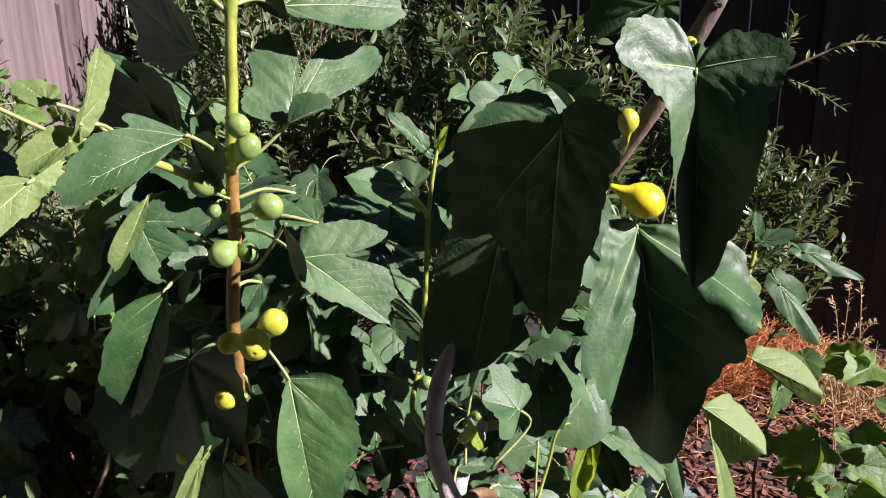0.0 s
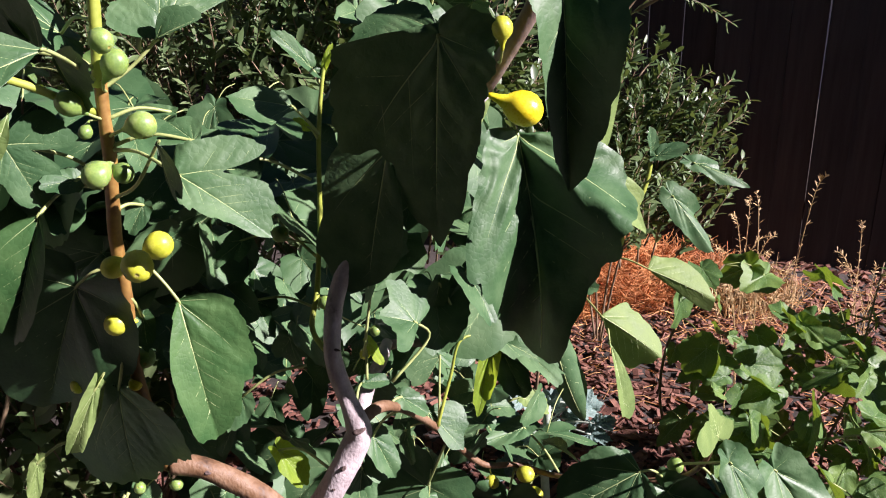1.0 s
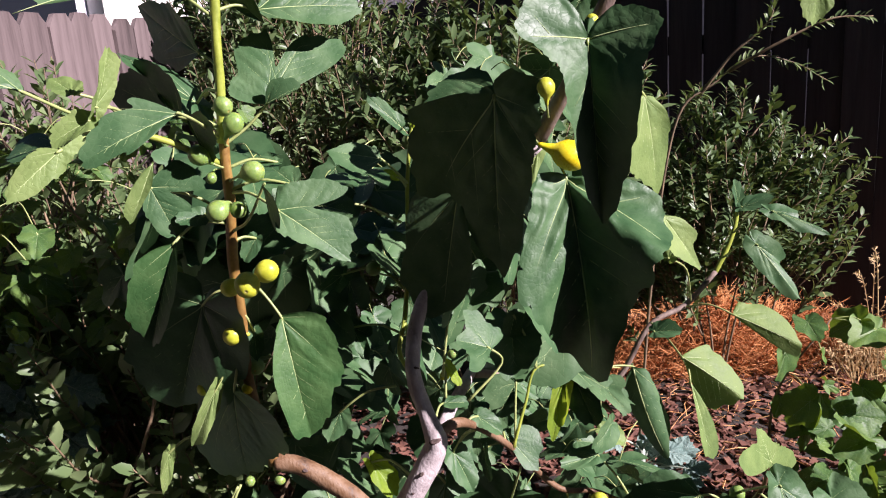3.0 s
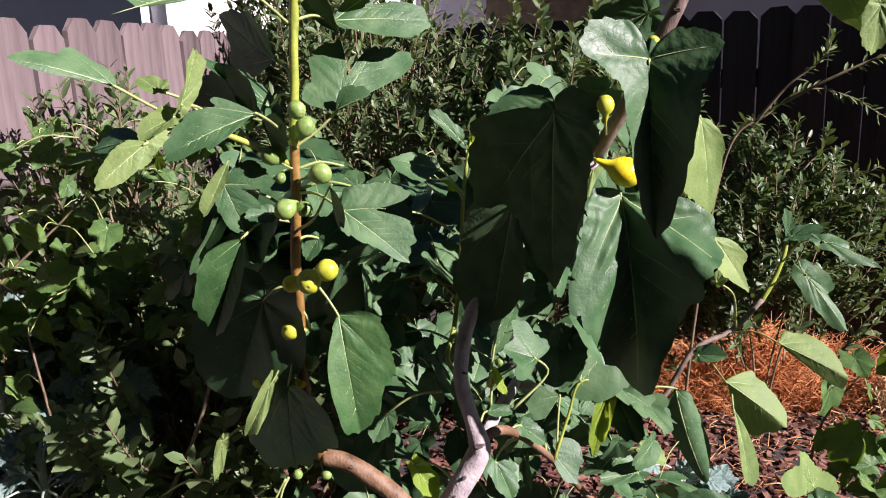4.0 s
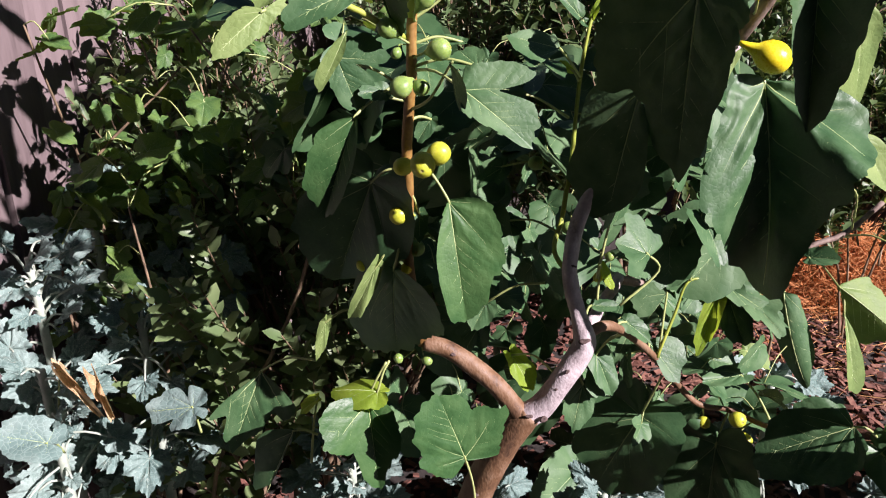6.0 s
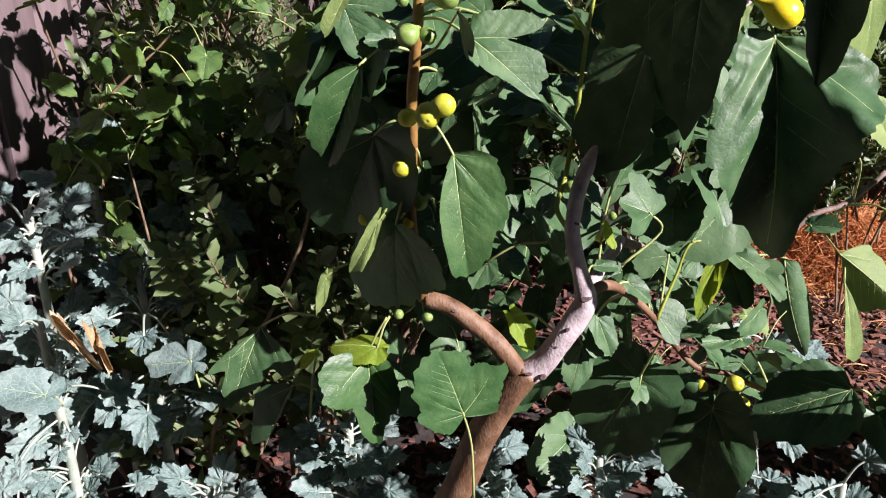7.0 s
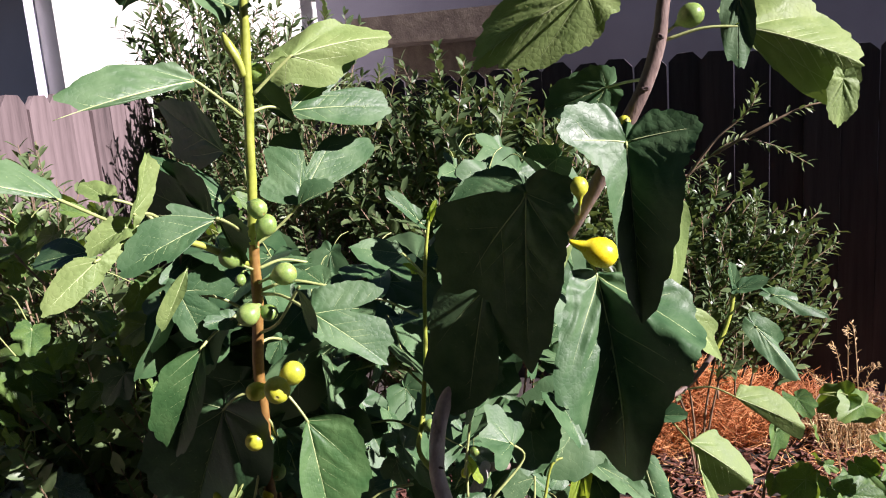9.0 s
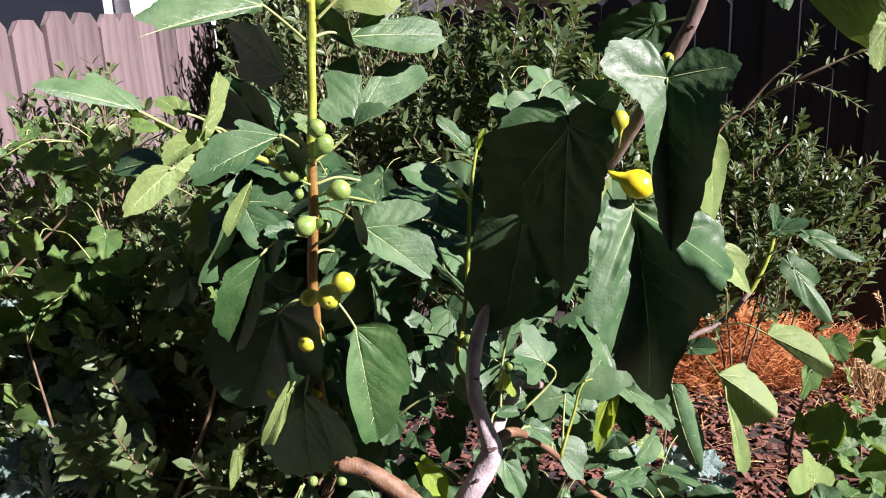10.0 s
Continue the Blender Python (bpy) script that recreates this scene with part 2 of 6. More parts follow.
def spline(pts, radii, steps=6):
    """A smooth run through the points, with its radii."""
    p = np.array([tuple(q) for q in pts], float)
    r = np.array(radii, float) if hasattr(radii, "__len__") else np.full(len(p), radii)
    e = np.vstack([2 * p[0] - p[1], p, 2 * p[-1] - p[-2]])
    out, rad = [], []
    for i in range(len(p) - 1):
        a, b, c, d = e[i:i + 4]
        for k in range(steps):
            t = k / steps
            out.append(0.5 * (2 * b + (c - a) * t + (2 * a - 5 * b + 4 * c - d) * t * t + (3 * b - a - 3 * c + d) * t ** 3))
            rad.append(r[i] * (1 - t) + r[i + 1] * t)
    out.append(p[-1]); rad.append(r[-1])
    return np.array(out), np.array(rad)


def tube_data(pts, radii, sides=8, steps=6, lumps=0.0, seed=0):
    p, r = spline(pts, radii, steps)
    rng = np.random.RandomState(seed)
    tan = np.gradient(p, axis=0)
    tan /= np.linalg.norm(tan, axis=1)[:, None] + 1e-12
    side = np.cross(tan[0], (0.3, 0.9, 0.2)); side /= np.linalg.norm(side)
    verts, faces = [], []
    ang = np.arange(sides) / sides * 2 * np.pi
    ph = rng.rand(3) * 6
    for i in range(len(p)):
        side = side - tan[i] * (side @ tan[i]); side /= np.linalg.norm(side)
        up = np.cross(tan[i], side)
        k = 1 + lumps * (np.sin(ang * 2 + i * 0.5 + ph[0]) + np.sin(ang * 3 - i * 0.7 + ph[1]) + 0.9 * rng.randn(sides) * 0.5)
        verts.extend(p[i] + r[i] * k[:, None] * (np.cos(ang)[:, None] * side + np.sin(ang)[:, None] * up))
    for i in range(len(p) - 1):
        for j in range(sides):
            a, b = i * sides + j, i * sides + (j + 1) % sides
            faces.append((a, b, b + sides, a + sides))
    faces.append(tuple(reversed(range(sides))))
    faces.append(tuple(range((len(p) - 1) * sides, len(p) * sides)))
    return verts, faces


def tube(name, pts, radii, mat, parent=None, label="", sides=8, steps=6, lumps=0.0, seed=0):
    v, f = tube_data(pts, radii, sides, steps, lumps, seed)
    return mesh_object(name, v, f, mat, parent, label)


def join_data(parts):
    V, Fc, o = [], [], 0
    for v, f in parts:
        V.extend(v)
        Fc.extend(tuple(i + o for i in q) for q in f)
        o += len(v)
    return V, Fc


# outlines of half leaves: reach from the petiole at every ten degrees away from the midrib
OUTLINE = {
    "ovate": (1, .985, .945, .89, .82, .75, .68, .62, .57, .52, .47, .42, .40, .33, .26, .20, .14, .08, .03),
    "tri": (1, .98, .90, .72, .62, .72, .84, .84, .74, .60, .50, .44, .40, .33, .26, .20, .14, .08, .03),
    "hand": (1, .985, .86, .60, .55, .85, 1.0, 1.02, .88, .60, .48, .46, .40, .33, .26, .20, .14, .08, .03),
    "grape": (1, .95, .88, .80, .78, .84, .86, .82, .75, .70, .68, .67, .63, .57, .5, .42, .34, .2, .05),
    "sail": (1, 1.0, 1.02, .98, .64, .42, .31, .25, .21, .18, .16, .14, .12, .10, .08, .07, .06, .05, .03),
    "broad": (1, .99, .965, .92, .87, .83, .79, .76, .73, .70, .66, .61, .555, .50, .44, .38, .30, .18, .05),
}
LOBED = ("tri", "hand", "grape")
RAYS = {"ovate": (48, 95), "tri": (56, 108), "hand": (52, 105), "grape": (56, 108), "broad": (50, 100), "sail": (28, 55)}


def half_outline(kind):
    """A named half outline, or one given for a single leaf, with the angles of its side ribs."""
    if isinstance(kind, str):
        return np.array(OUTLINE[kind]), RAYS[kind], kind in LOBED
    tab = np.array(kind)
    rays = [10 * k for k in range(3, 14) if tab[k] > 0.3 and tab[k] > tab[k - 1] and tab[k] >= tab[k + 1]]
    lobed = bool(rays)
    if not rays:
        rays = [a for a in (40, 78) if tab[a // 10] > 0.22]
    return tab, rays[:2], lobed


def leaf_shape(length, width, plus="ovate", minus="ovate", fold=(15, 15), curl=(0.0, 0.0), droop=0.0, back=0.0, wave=0.03, quilt=0.010,
               teeth=0.015, frill=0.0, n_th=88, n_r=9, seed=0, bites=(), base=1.0, ridges=()):
    """A leaf blade with its veins, in its own frame: petiole at the origin, tip on +x, upper side +z, +y the plus side."""
    rng = np.random.RandomState(seed)
    deg = np.arange(0, 181, 10.0)
    tab_a, rays_a, lobed_a = half_outline(plus)
    tab_b, rays_b, lobed_b = half_outline(minus)

    def reach(th):
        d = np.degrees(np.abs(th))
        def smooth(tab):
            i = np.clip((d / 10).astype(int), 0, 17); t = d / 10 - i
            g = lambda k: tab[np.clip(k, 0, 18)]
            p0, p1, p2, p3 = g(np.where(i == 0, 1, i - 1)), g(i), g(i + 1), g(i + 2)
            return 0.5 * (2 * p1 + (p2 - p0) * t + (2 * p0 - 5 * p1 + 4 * p2 - p3) * t * t + (3 * p1 - p0 - 3 * p2 + p3) * t ** 3)
        return np.where(th >= 0, smooth(tab_a), smooth(tab_b))
    half = max((tab_a * np.sin(np.radians(deg))).max(), (tab_b * np.sin(np.radians(deg))).max())
    width = width or 2 * half * length
    vs = width / 2 / half
    # veins in the flat leaf
    veins = []
    def grow(u, v, ang, w0, limit, bend=0.0):
        pts = [(u, v)]
        for k in range(14):
            u, v = u + 0.075 * math.cos(ang), v + 0.075 * math.sin(ang)
            ang += bend
            if math.hypot(u, v) > limit * float(reach(np.array([math.atan2(v, u)]))[0]):
                break
            pts.append((u, v))
        if len(pts) > 2:
            veins.append((np.array(pts), w0))
    veins.append((np.stack([np.linspace(0, 0.97, 14), np.zeros(14)], 1), 1.0))
    for sgn, rays, lobed in ((1, rays_a, lobed_a), (-1, rays_b, lobed_b)):
        for j, ray in enumerate(rays):
            grow(0, 0, sgn * radians(ray + rng.uniform(-3, 3)), ((0.62, 0.42) if lobed else (0.48, 0.36))[min(j, 1)], 0.95, -sgn * 0.03)
        for u0 in np.arange(0.2, 0.85, 0.125):
            grow(u0 + rng.uniform(-.02, .02) + (0.04 if sgn > 0 else 0), 0, sgn * radians(47), 0.36, 0.95, -sgn * 0.03)
        ray = radians(rays[0]) if len(rays) else 0
        for u0 in ((0.25, 0.45, 0.62) if lobed else ()):
            for s2 in (1, -1):
                grow(u0 * math.cos(ray), sgn * u0 * math.sin(ray), sgn * (ray + s2 * radians(42)), 0.28, 0.95)
    segs = np.concatenate([np.concatenate([p[:-1], p[1:]], 1) for p, _ in veins])

    ph = rng.rand(6) * 6.28

    def deform(u, v):
        """Flat (in parts of the length) to bent, in metres."""
        q = np.stack([u, v], -1)
        s0, s1 = segs[:, :2], segs[:, 2:]
        t = np.clip(((q[:, None] - s0) * (s1 - s0)).sum(-1) / ((s1 - s0) ** 2).sum(-1), 0, 1)
        dist = np.sqrt((((s0 + t[..., None] * (s1 - s0)) - q[:, None]) ** 2).sum(-1)).min(1)
        th = np.arctan2(v, u)
        rho = np.hypot(u, v) / np.maximum(reach(th), 0.05)
        y = v * vs
        f = np.where(v >= 0, radians(fold[0]), radians(fold[1]))
        c = np.where(v >= 0, curl[0], curl[1])
        g0 = np.clip((u + 0.12) / 0.42, 0, 1)
        f = f * (base + (1 - base) * g0 * g0 * (3 - 2 * g0))
        ay = np.sqrt(y * y + (0.03 * length) ** 2) - 0.03 * length
        s = ay / (width / 2)
        # the side rises by the fold and bends by the curl
        f2 = f + c * s
        yy = np.sign(y) * ay * np.cos(f2)
        z = ay * np.sin(f2)
        for at_deg, broad, high, power in ridges:
            z = z + high * length * np.hypot(u, v) ** power * np.exp(-((np.degrees(th) - at_deg) / broad) ** 2)
        z = z + quilt * length * (1 - np.exp(-(dist / 0.035) ** 2)) * np.clip(1.2 - rho, 0.15, 1)
        z = z + 0.22 * quilt * length * np.sin(u * 52 + 2 * np.sin(v * 23 + ph[3])) * np.sin(v * 58 + 2 * np.sin(u * 19 + ph[4])) * np.clip(dist / 0.03, 0, 1)
        z = z + wave * length * rho ** 2 * (np.sin(3 * th + ph[0]) + 0.6 * np.sin(5 * th + ph[1]) + 0.4 * np.sin(9 * th + ph[2]))
        if frill:
            z = z + frill * length * rho ** 2 * (np.sin(7 * th + ph[4]) + 0.7 * np.sin(12 * th + ph[5]))
            z = z + 0.8 * frill * length * (np.sin(13 * u + 3 * np.sin(7 * v + ph[0])) * np.sin(15 * v + 3 * np.sin(8 * u + ph[1])))
        x = u * length
        z = z - back * length * np.minimum(u, 0) ** 2 * 4
        if abs(droop) > 0.5:
            D = radians(droop)
            k = D / length
            xb = np.sin(k * x) / k
            zb = -(1 - np.cos(k * x)) / k
            x, z = xb + z * np.sin(k * x), zb + z * np.cos(k * x)
        return np.stack([x, yy, z], -1)

    th = np.linspace(-math.pi, math.pi, n_th, endpoint=False) + 1e-4
    R = reach(th)
    tooth = np.abs(np.sin(th * (n_th / 9.0) + 1.5 * np.sin(2 * th + ph[2])))
    R = R * (1 + teeth * 2.4 * (tooth - 0.5) + teeth * 0.35 * rng.randn(n_th))
    if frill:
        R = R * (1 + 0.10 * np.sin(6 * th + ph[3]) + 0.06 * np.sin(13 * th + ph[4]) + 0.03 * np.sin(31 * th + ph[1]))
    R = R * (1 + 0.025 * np.sin(4 * th + ph[4]) + 0.025 * np.sin(9 * th + ph[5]) + 0.018 * np.sin(17 * th + ph[0]) + 0.012 * np.sin(29 * th + ph[1]))
    for bt, bw, bd in bites:
        R = R * (1 - bd * np.exp(-((np.degrees(th) - bt) / bw) ** 2))
    rho = np.linspace(0, 1, n_r + 1)[1:] ** 0.85
    u = np.concatenate([[0.0]] + [p * R * np.cos(th) for p in rho])
    v = np.concatenate([[0.0]] + [p * R * np.sin(th) for p in rho])
    P = deform(u, v)
    faces = [(0, 1 + j, 1 + (j + 1) % n_th) for j in range(n_th)]
    for i in range(n_r - 1):
        for j in range(n_th):
            a, b = 1 + i * n_th + j, 1 + i * n_th + (j + 1) % n_th
            faces.append((a, a + n_th, b + n_th, b))
    # bring the bent tip back on to +x
    tip = deform(np.array([1.0]), np.array([1e-5]))[0]
    g = math.atan2(tip[2], tip[0])
    sc = length / math.hypot(tip[0], tip[2])
    rm = np.array([[math.cos(g), 0, math.sin(g)], [0, 1, 0], [-math.sin(g), 0, math.cos(g)]]) * sc
    P = P @ rm.T
    main, fine_veins = [], []
    for pts, w0 in veins:
        q = deform(pts[:, 0], pts[:, 1] + 1e-6) @ rm.T
        r0 = 0.0105 * length * w0
        q[:, 2] -= 0.3 * r0
        (main if w0 > 0.52 else fine_veins).append(tube_data(q, np.linspace(r0, r0 * 0.25, len(q)), 4, 1))
    return (P, faces), join_data(main), join_data(fine_veins)


def leaf_frame(J, T, N):
    J, T, N = Vector(J), Vector(T), Vector(N)
    x = (T - J).normalized()
    z = (N - x * N.dot(x)).normalized()
    y = z.cross(x)
    m = Matrix((x, y, z)).transposed().to_4x4()
    m.translation = J
    return m


LEAF_SEED = [0]


def fig_leaf(plant, J, T, N, w, plus="ovate", minus="ovate", fold=(15, 15), curl=(0, 0), droop=10, back=0.0, stem=None, via=None, mat=None, label="", fine=False,
             wave=0.042, vein=None, quilt=0.013, thick=0.0019, bites=(), base=1.0, name="leaf", ridges=()):
    """One measured leaf of a plant: petiole joint J, tip T, facing N, width as part of the length."""
    LEAF_SEED[0] += 1
    L = (Vector(T) - Vector(J)).length
    (v, f), (vv, vf), (sv, sf) = leaf_shape(L, w and L * w, plus, minus, fold, curl, droop, back, wave, quilt, seed=LEAF_SEED[0], bites=bites, base=base, ridges=ridges,
                                  n_th=190 if fine else 108, n_r=20 if fine else 10)
    nf = len(f)
    v, f = join_data([(list(v), f), (sv, sf)])
    ob = mesh_object(name, v, f, None, plant, label, mats=[mat or LEAF, VEIN_MID if mat in (None, LEAF, LEAF_DEEP) else VEIN], face_mats=[0] * nf + [1] * len(sf))
    ob.matrix_basis = leaf_frame(J, T, N)
    mesh_object("midrib", vv, vf, vein or VEIN, ob)
    if stem:
        inv = ob.matrix_basis.inverted()
        a, b = inv @ Vector(stem), Vector((0, 0, 0))
        mid = inv @ Vector(via) if via else (a + b) / 2 + inv.to_3x3() @ Vector((0, 0, 0.12 * (a - b).length))
        tube("petiole", [a, mid, b, (0.04 * L, 0, 0.0)], [thick * 1.25, thick, thick, thick * 0.15], PETIOLE, ob, sides=7, steps=5)
    return ob


def fig_fruit(plant, at, axis, r, mat, long=1.15, neck=0.55, stalk=None, label="", seed=0):
    """A fig: bulb centred at `at`, its eye towards axis, its neck the other way."""
    prof = [(-1.0 - neck, 0.10), (-1.0 - neck * 0.8, 0.17), (-0.95 - neck * 0.4, 0.26), (-0.9, 0.42), (-0.7, 0.66), (-0.4, 0.90), (0, 1.0), (0.35, 0.95), (0.62, 0.78), (0.80, 0.55), (0.90, 0.30), (0.93, 0.15), (0.91, 0.09), (0.88, 0.03)]
    n = 20
    rng = np.random.RandomState(seed + 5)
    ph = rng.rand(4) * 6
    verts, faces, fm = [], [], []
    for i, (z, q) in enumerate(prof):
        for k in range(n):
            a = 2 * math.pi * k / n
            w = 1 + 0.02 * math.sin(8 * a + ph[0]) * (q > 0.3) + 0.03 * math.sin(2 * a + ph[1]) + 0.02 * math.sin(3 * a + z * 3 + ph[2])
            verts.append((r * q * w * math.cos(a), r * q * w * math.sin(a), r * z * long))
    for i in range(len(prof) - 1):
        for k in range(n):
            a, b = i * n + k, i * n + (k + 1) % n
            faces.append((a, b, b + n, a + n)); fm.append(1 if i >= 11 else 0)
    faces.append(tuple(range((len(prof) - 1) * n, len(prof) * n))); fm.append(1)
    faces.append(tuple(reversed(range(n)))); fm.append(0)
    ob = mesh_object("fig", verts, faces, None, plant, label, mats=[mat, FIG_EYE], face_mats=fm)
    m = Vector(axis).to_track_quat("Z", "Y").to_matrix().to_4x4()
    m.translation = at
    ob.matrix_basis = m
    if stalk:
        a = m.inverted() @ Vector(stalk)
        b = Vector((0, 0, -r * long * (1 + neck) * 0.97))
        tube("stalk", [a, (a + b) / 2 + Vector((0, 0, -0.1 * (a - b).length)), b], [r * 0.14, r * 0.12, r * 0.12], PETIOLE, ob, sides=7, steps=4)
    return ob


def knot(plant, at, n, r, squash, mat, seed):
    """A low, uneven scar on the bark, facing n."""
    rng = np.random.RandomState(seed)
    verts, faces, k = [], [], 12
    ph = rng.rand(3) * 6
    rings = [(1.25, -0.35), (1.0, 0.1), (0.72, 0.34), (0.45, 0.22), (0.15, 0.12)]
    for q, z in rings:
        for i in range(k):
            a = 6.2832 * i / k
            w = 1 + 0.22 * math.sin(2 * a + ph[0]) + 0.12 * math.sin(3 * a + ph[1])
            verts.append((r * q * w * math.cos(a), r * q * w * squash * math.sin(a), r * z * 0.6))
    for j in range(len(rings) - 1):
        for i in range(k):
            a, b = j * k + i, j * k + (i + 1) % k
            faces.append((a, b, b + k, a + k))
    faces.append(tuple(range((len(rings) - 1) * k, len(rings) * k)))
    ob = mesh_object("knot", verts, faces, mat, plant, "dark bark scar")
    m = (Vector(n).to_track_quat("Z", "Y").to_matrix() @ Matrix.Rotation(rng.uniform(-.6, .6), 3, "Z")).to_4x4()
    m.translation = at
    ob.matrix_basis = m
    return ob


# ---- the fig tree: trunk, limbs and shoots ----
fig_tree = thing("fig_tree", "young fig tree with grey trunk, broad green leaves and ripening figs", "tree")
# the trunk leans up from the soil to the fork
tube('trunk', [(-0.423, 1.06, -0.05), (-0.333, 1.03, 0.25), (-0.203, 0.950, 0.535), (-0.146, 0.930, 0.697), (-0.097, 0.920, 0.798), (-0.071, 0.920, 0.832)], (0.036, 0.032, 0.028, 0.0265, 0.0245, 0.021), BARK_BROWN, fig_tree, 'smooth brown bark', sides=18, steps=8, lumps=0.02, seed=3)
tube('limb', [(-0.091, 0.920, 0.812), (-0.051, 0.925, 0.847), (-0.018, 0.930, 0.901), (0.004, 0.940, 0.940), (0.006, 0.940, 0.962), (-0.005, 0.945, 0.998), (-0.018, 0.950, 1.046), (-0.020, 0.955, 1.076), (-0.014, 0.970, 1.124), (0.008, 0.985, 1.183), (0.055, 0.995, 1.261), (0.125, 0.980, 1.341), (0.182, 0.950, 1.399)], (0.021, 0.0195, 0.0185, 0.0185, 0.0165, 0.0125, 0.0118, 0.0115, 0.0115, 0.0112, 0.011, 0.011, 0.0108), BARK, fig_tree, 'pale grey bark with dark scars', sides=18, steps=7, lumps=0.025, seed=4)
tube('limb', [(0.182, 0.950, 1.403), (0.221, 0.915, 1.473), (0.259, 0.895, 1.551), (0.289, 0.890, 1.613), (0.302, 0.888, 1.660), (0.308, 0.888, 1.701), (0.320, 0.890, 1.759), (0.331, 0.900, 1.825)], (0.0108, 0.0103, 0.0098, 0.0095, 0.009, 0.0082, 0.0072, 0.005), BARK_MID, fig_tree, 'grey brown upright shoot', sides=14, steps=7, lumps=0.03, seed=5)
tube('limb', [(-0.082, 0.918, 0.819), (-0.121, 0.915, 0.873), (-0.160, 0.910, 0.911), (-0.202, 0.905, 0.941), (-0.235, 0.900, 0.951)], (0.0165, 0.0155, 0.015, 0.0142, 0.0125), BARK_BROWN, fig_tree, 'reddish brown bark', sides=16, steps=7, lumps=0.025, seed=6)
tube('shoot', [(-0.235, 0.900, 0.949), (-0.244, 0.893, 1.009), (-0.249, 0.885, 1.075), (-0.247, 0.877, 1.139), (-0.242, 0.872, 1.199), (-0.238, 0.860, 1.275), (-0.231, 0.852, 1.324), (-0.224, 0.845, 1.371), (-0.222, 0.842, 1.409), (-0.219, 0.840, 1.446), (-0.220, 0.838, 1.451)], (0.0095, 0.0085, 0.0078, 0.0075, 0.0075, 0.0075, 0.0073, 0.007, 0.0068, 0.0065, 0.0064), SHOOT, fig_tree, 'brown ripening shoot', sides=14, steps=7, lumps=0.03, seed=7)
tube('shoot', [(-0.221, 0.838, 1.442), (-0.216, 0.838, 1.479), (-0.212, 0.838, 1.521), (-0.209, 0.838, 1.569), (-0.206, 0.840, 1.603), (-0.203, 0.840, 1.650), (-0.199, 0.840, 1.702), (-0.196, 0.840, 1.747), (-0.191, 0.840, 1.797)], (0.0064, 0.0062, 0.006, 0.006, 0.0062, 0.006, 0.0055, 0.005, 0.004), SHOOT_GREEN, fig_tree, 'yellow green young shoot', sides=12, steps=7, lumps=0.03, seed=8)
tube('bud', [(-0.206, 0.838, 1.646), (-0.212, 0.835, 1.667), (-0.220, 0.833, 1.685), (-0.224, 0.832, 1.698)], (0.0055, 0.0062, 0.0058, 0.001), SHOOT_GREEN, fig_tree, 'swollen green bud', sides=10, steps=7, lumps=0.03, seed=9)
tube('twig', [(0.007, 0.950, 0.959), (0.037, 0.980, 0.963), (0.069, 1.020, 0.932), (0.109, 1.060, 0.880), (0.153, 1.090, 0.815), (0.200, 1.110, 0.759), (0.257, 1.120, 0.746), (0.313, 1.100, 0.734), (0.366, 1.020, 0.775), (0.471, 0.990, 0.793), (0.488, 0.930, 0.858), (0.493, 0.910, 0.911)], (0.0095, 0.0085, 0.0068, 0.006, 0.0056, 0.0052, 0.005, 0.0045, 0.004, 0.004, 0.0036, 0.003), BARK_BROWN, fig_tree, 'side twig, pale near the trunk', sides=10, steps=7, lumps=0.03, seed=10)
tube('twig', [(0.001, 0.960, 0.934), (0.021, 1.080, 0.940), (0.042, 1.120, 0.961), (0.053, 1.170, 0.963)], (0.011, 0.0105, 0.01, 0.0092), BARK, fig_tree, 'grey side limb', sides=12, steps=7, lumps=0.03, seed=11)
tube('limb', [(0.053, 1.168, 0.961), (0.098, 1.270, 0.909), (0.208, 1.420, 0.818), (0.341, 1.500, 0.775), (0.425, 1.530, 0.892), (0.511, 1.570, 0.923), (0.583, 1.600, 0.986)], (0.009, 0.0075, 0.0065, 0.006, 0.006, 0.006, 0.0058), BARK_MID, fig_tree, 'brown side limb', sides=10, steps=7, lumps=0.03, seed=12)
tube('shoot', [(0.581, 1.600, 0.983), (0.609, 1.610, 1.034), (0.628, 1.620, 1.082), (0.637, 1.630, 1.130), (0.644, 1.640, 1.166)], (0.006, 0.0055, 0.005, 0.0045, 0.003), SHOOT_GREEN, fig_tree, 'yellow green young shoot', sides=10, steps=7, lumps=0.03, seed=13)
tube('shoot', [(-0.018, 0.970, 1.043), (-0.050, 1.030, 1.063), (-0.042, 1.060, 1.106), (-0.037, 1.080, 1.149), (-0.032, 1.090, 1.188), (-0.028, 1.100, 1.259), (-0.023, 1.110, 1.331), (-0.014, 1.120, 1.392), (-0.005, 1.130, 1.427)], (0.0042, 0.004, 0.004, 0.0038, 0.0036, 0.0035, 0.0033, 0.0028, 0.0018), SHOOT_GREEN, fig_tree, 'thin green inner shoot', sides=8, steps=7, lumps=0.03, seed=14)

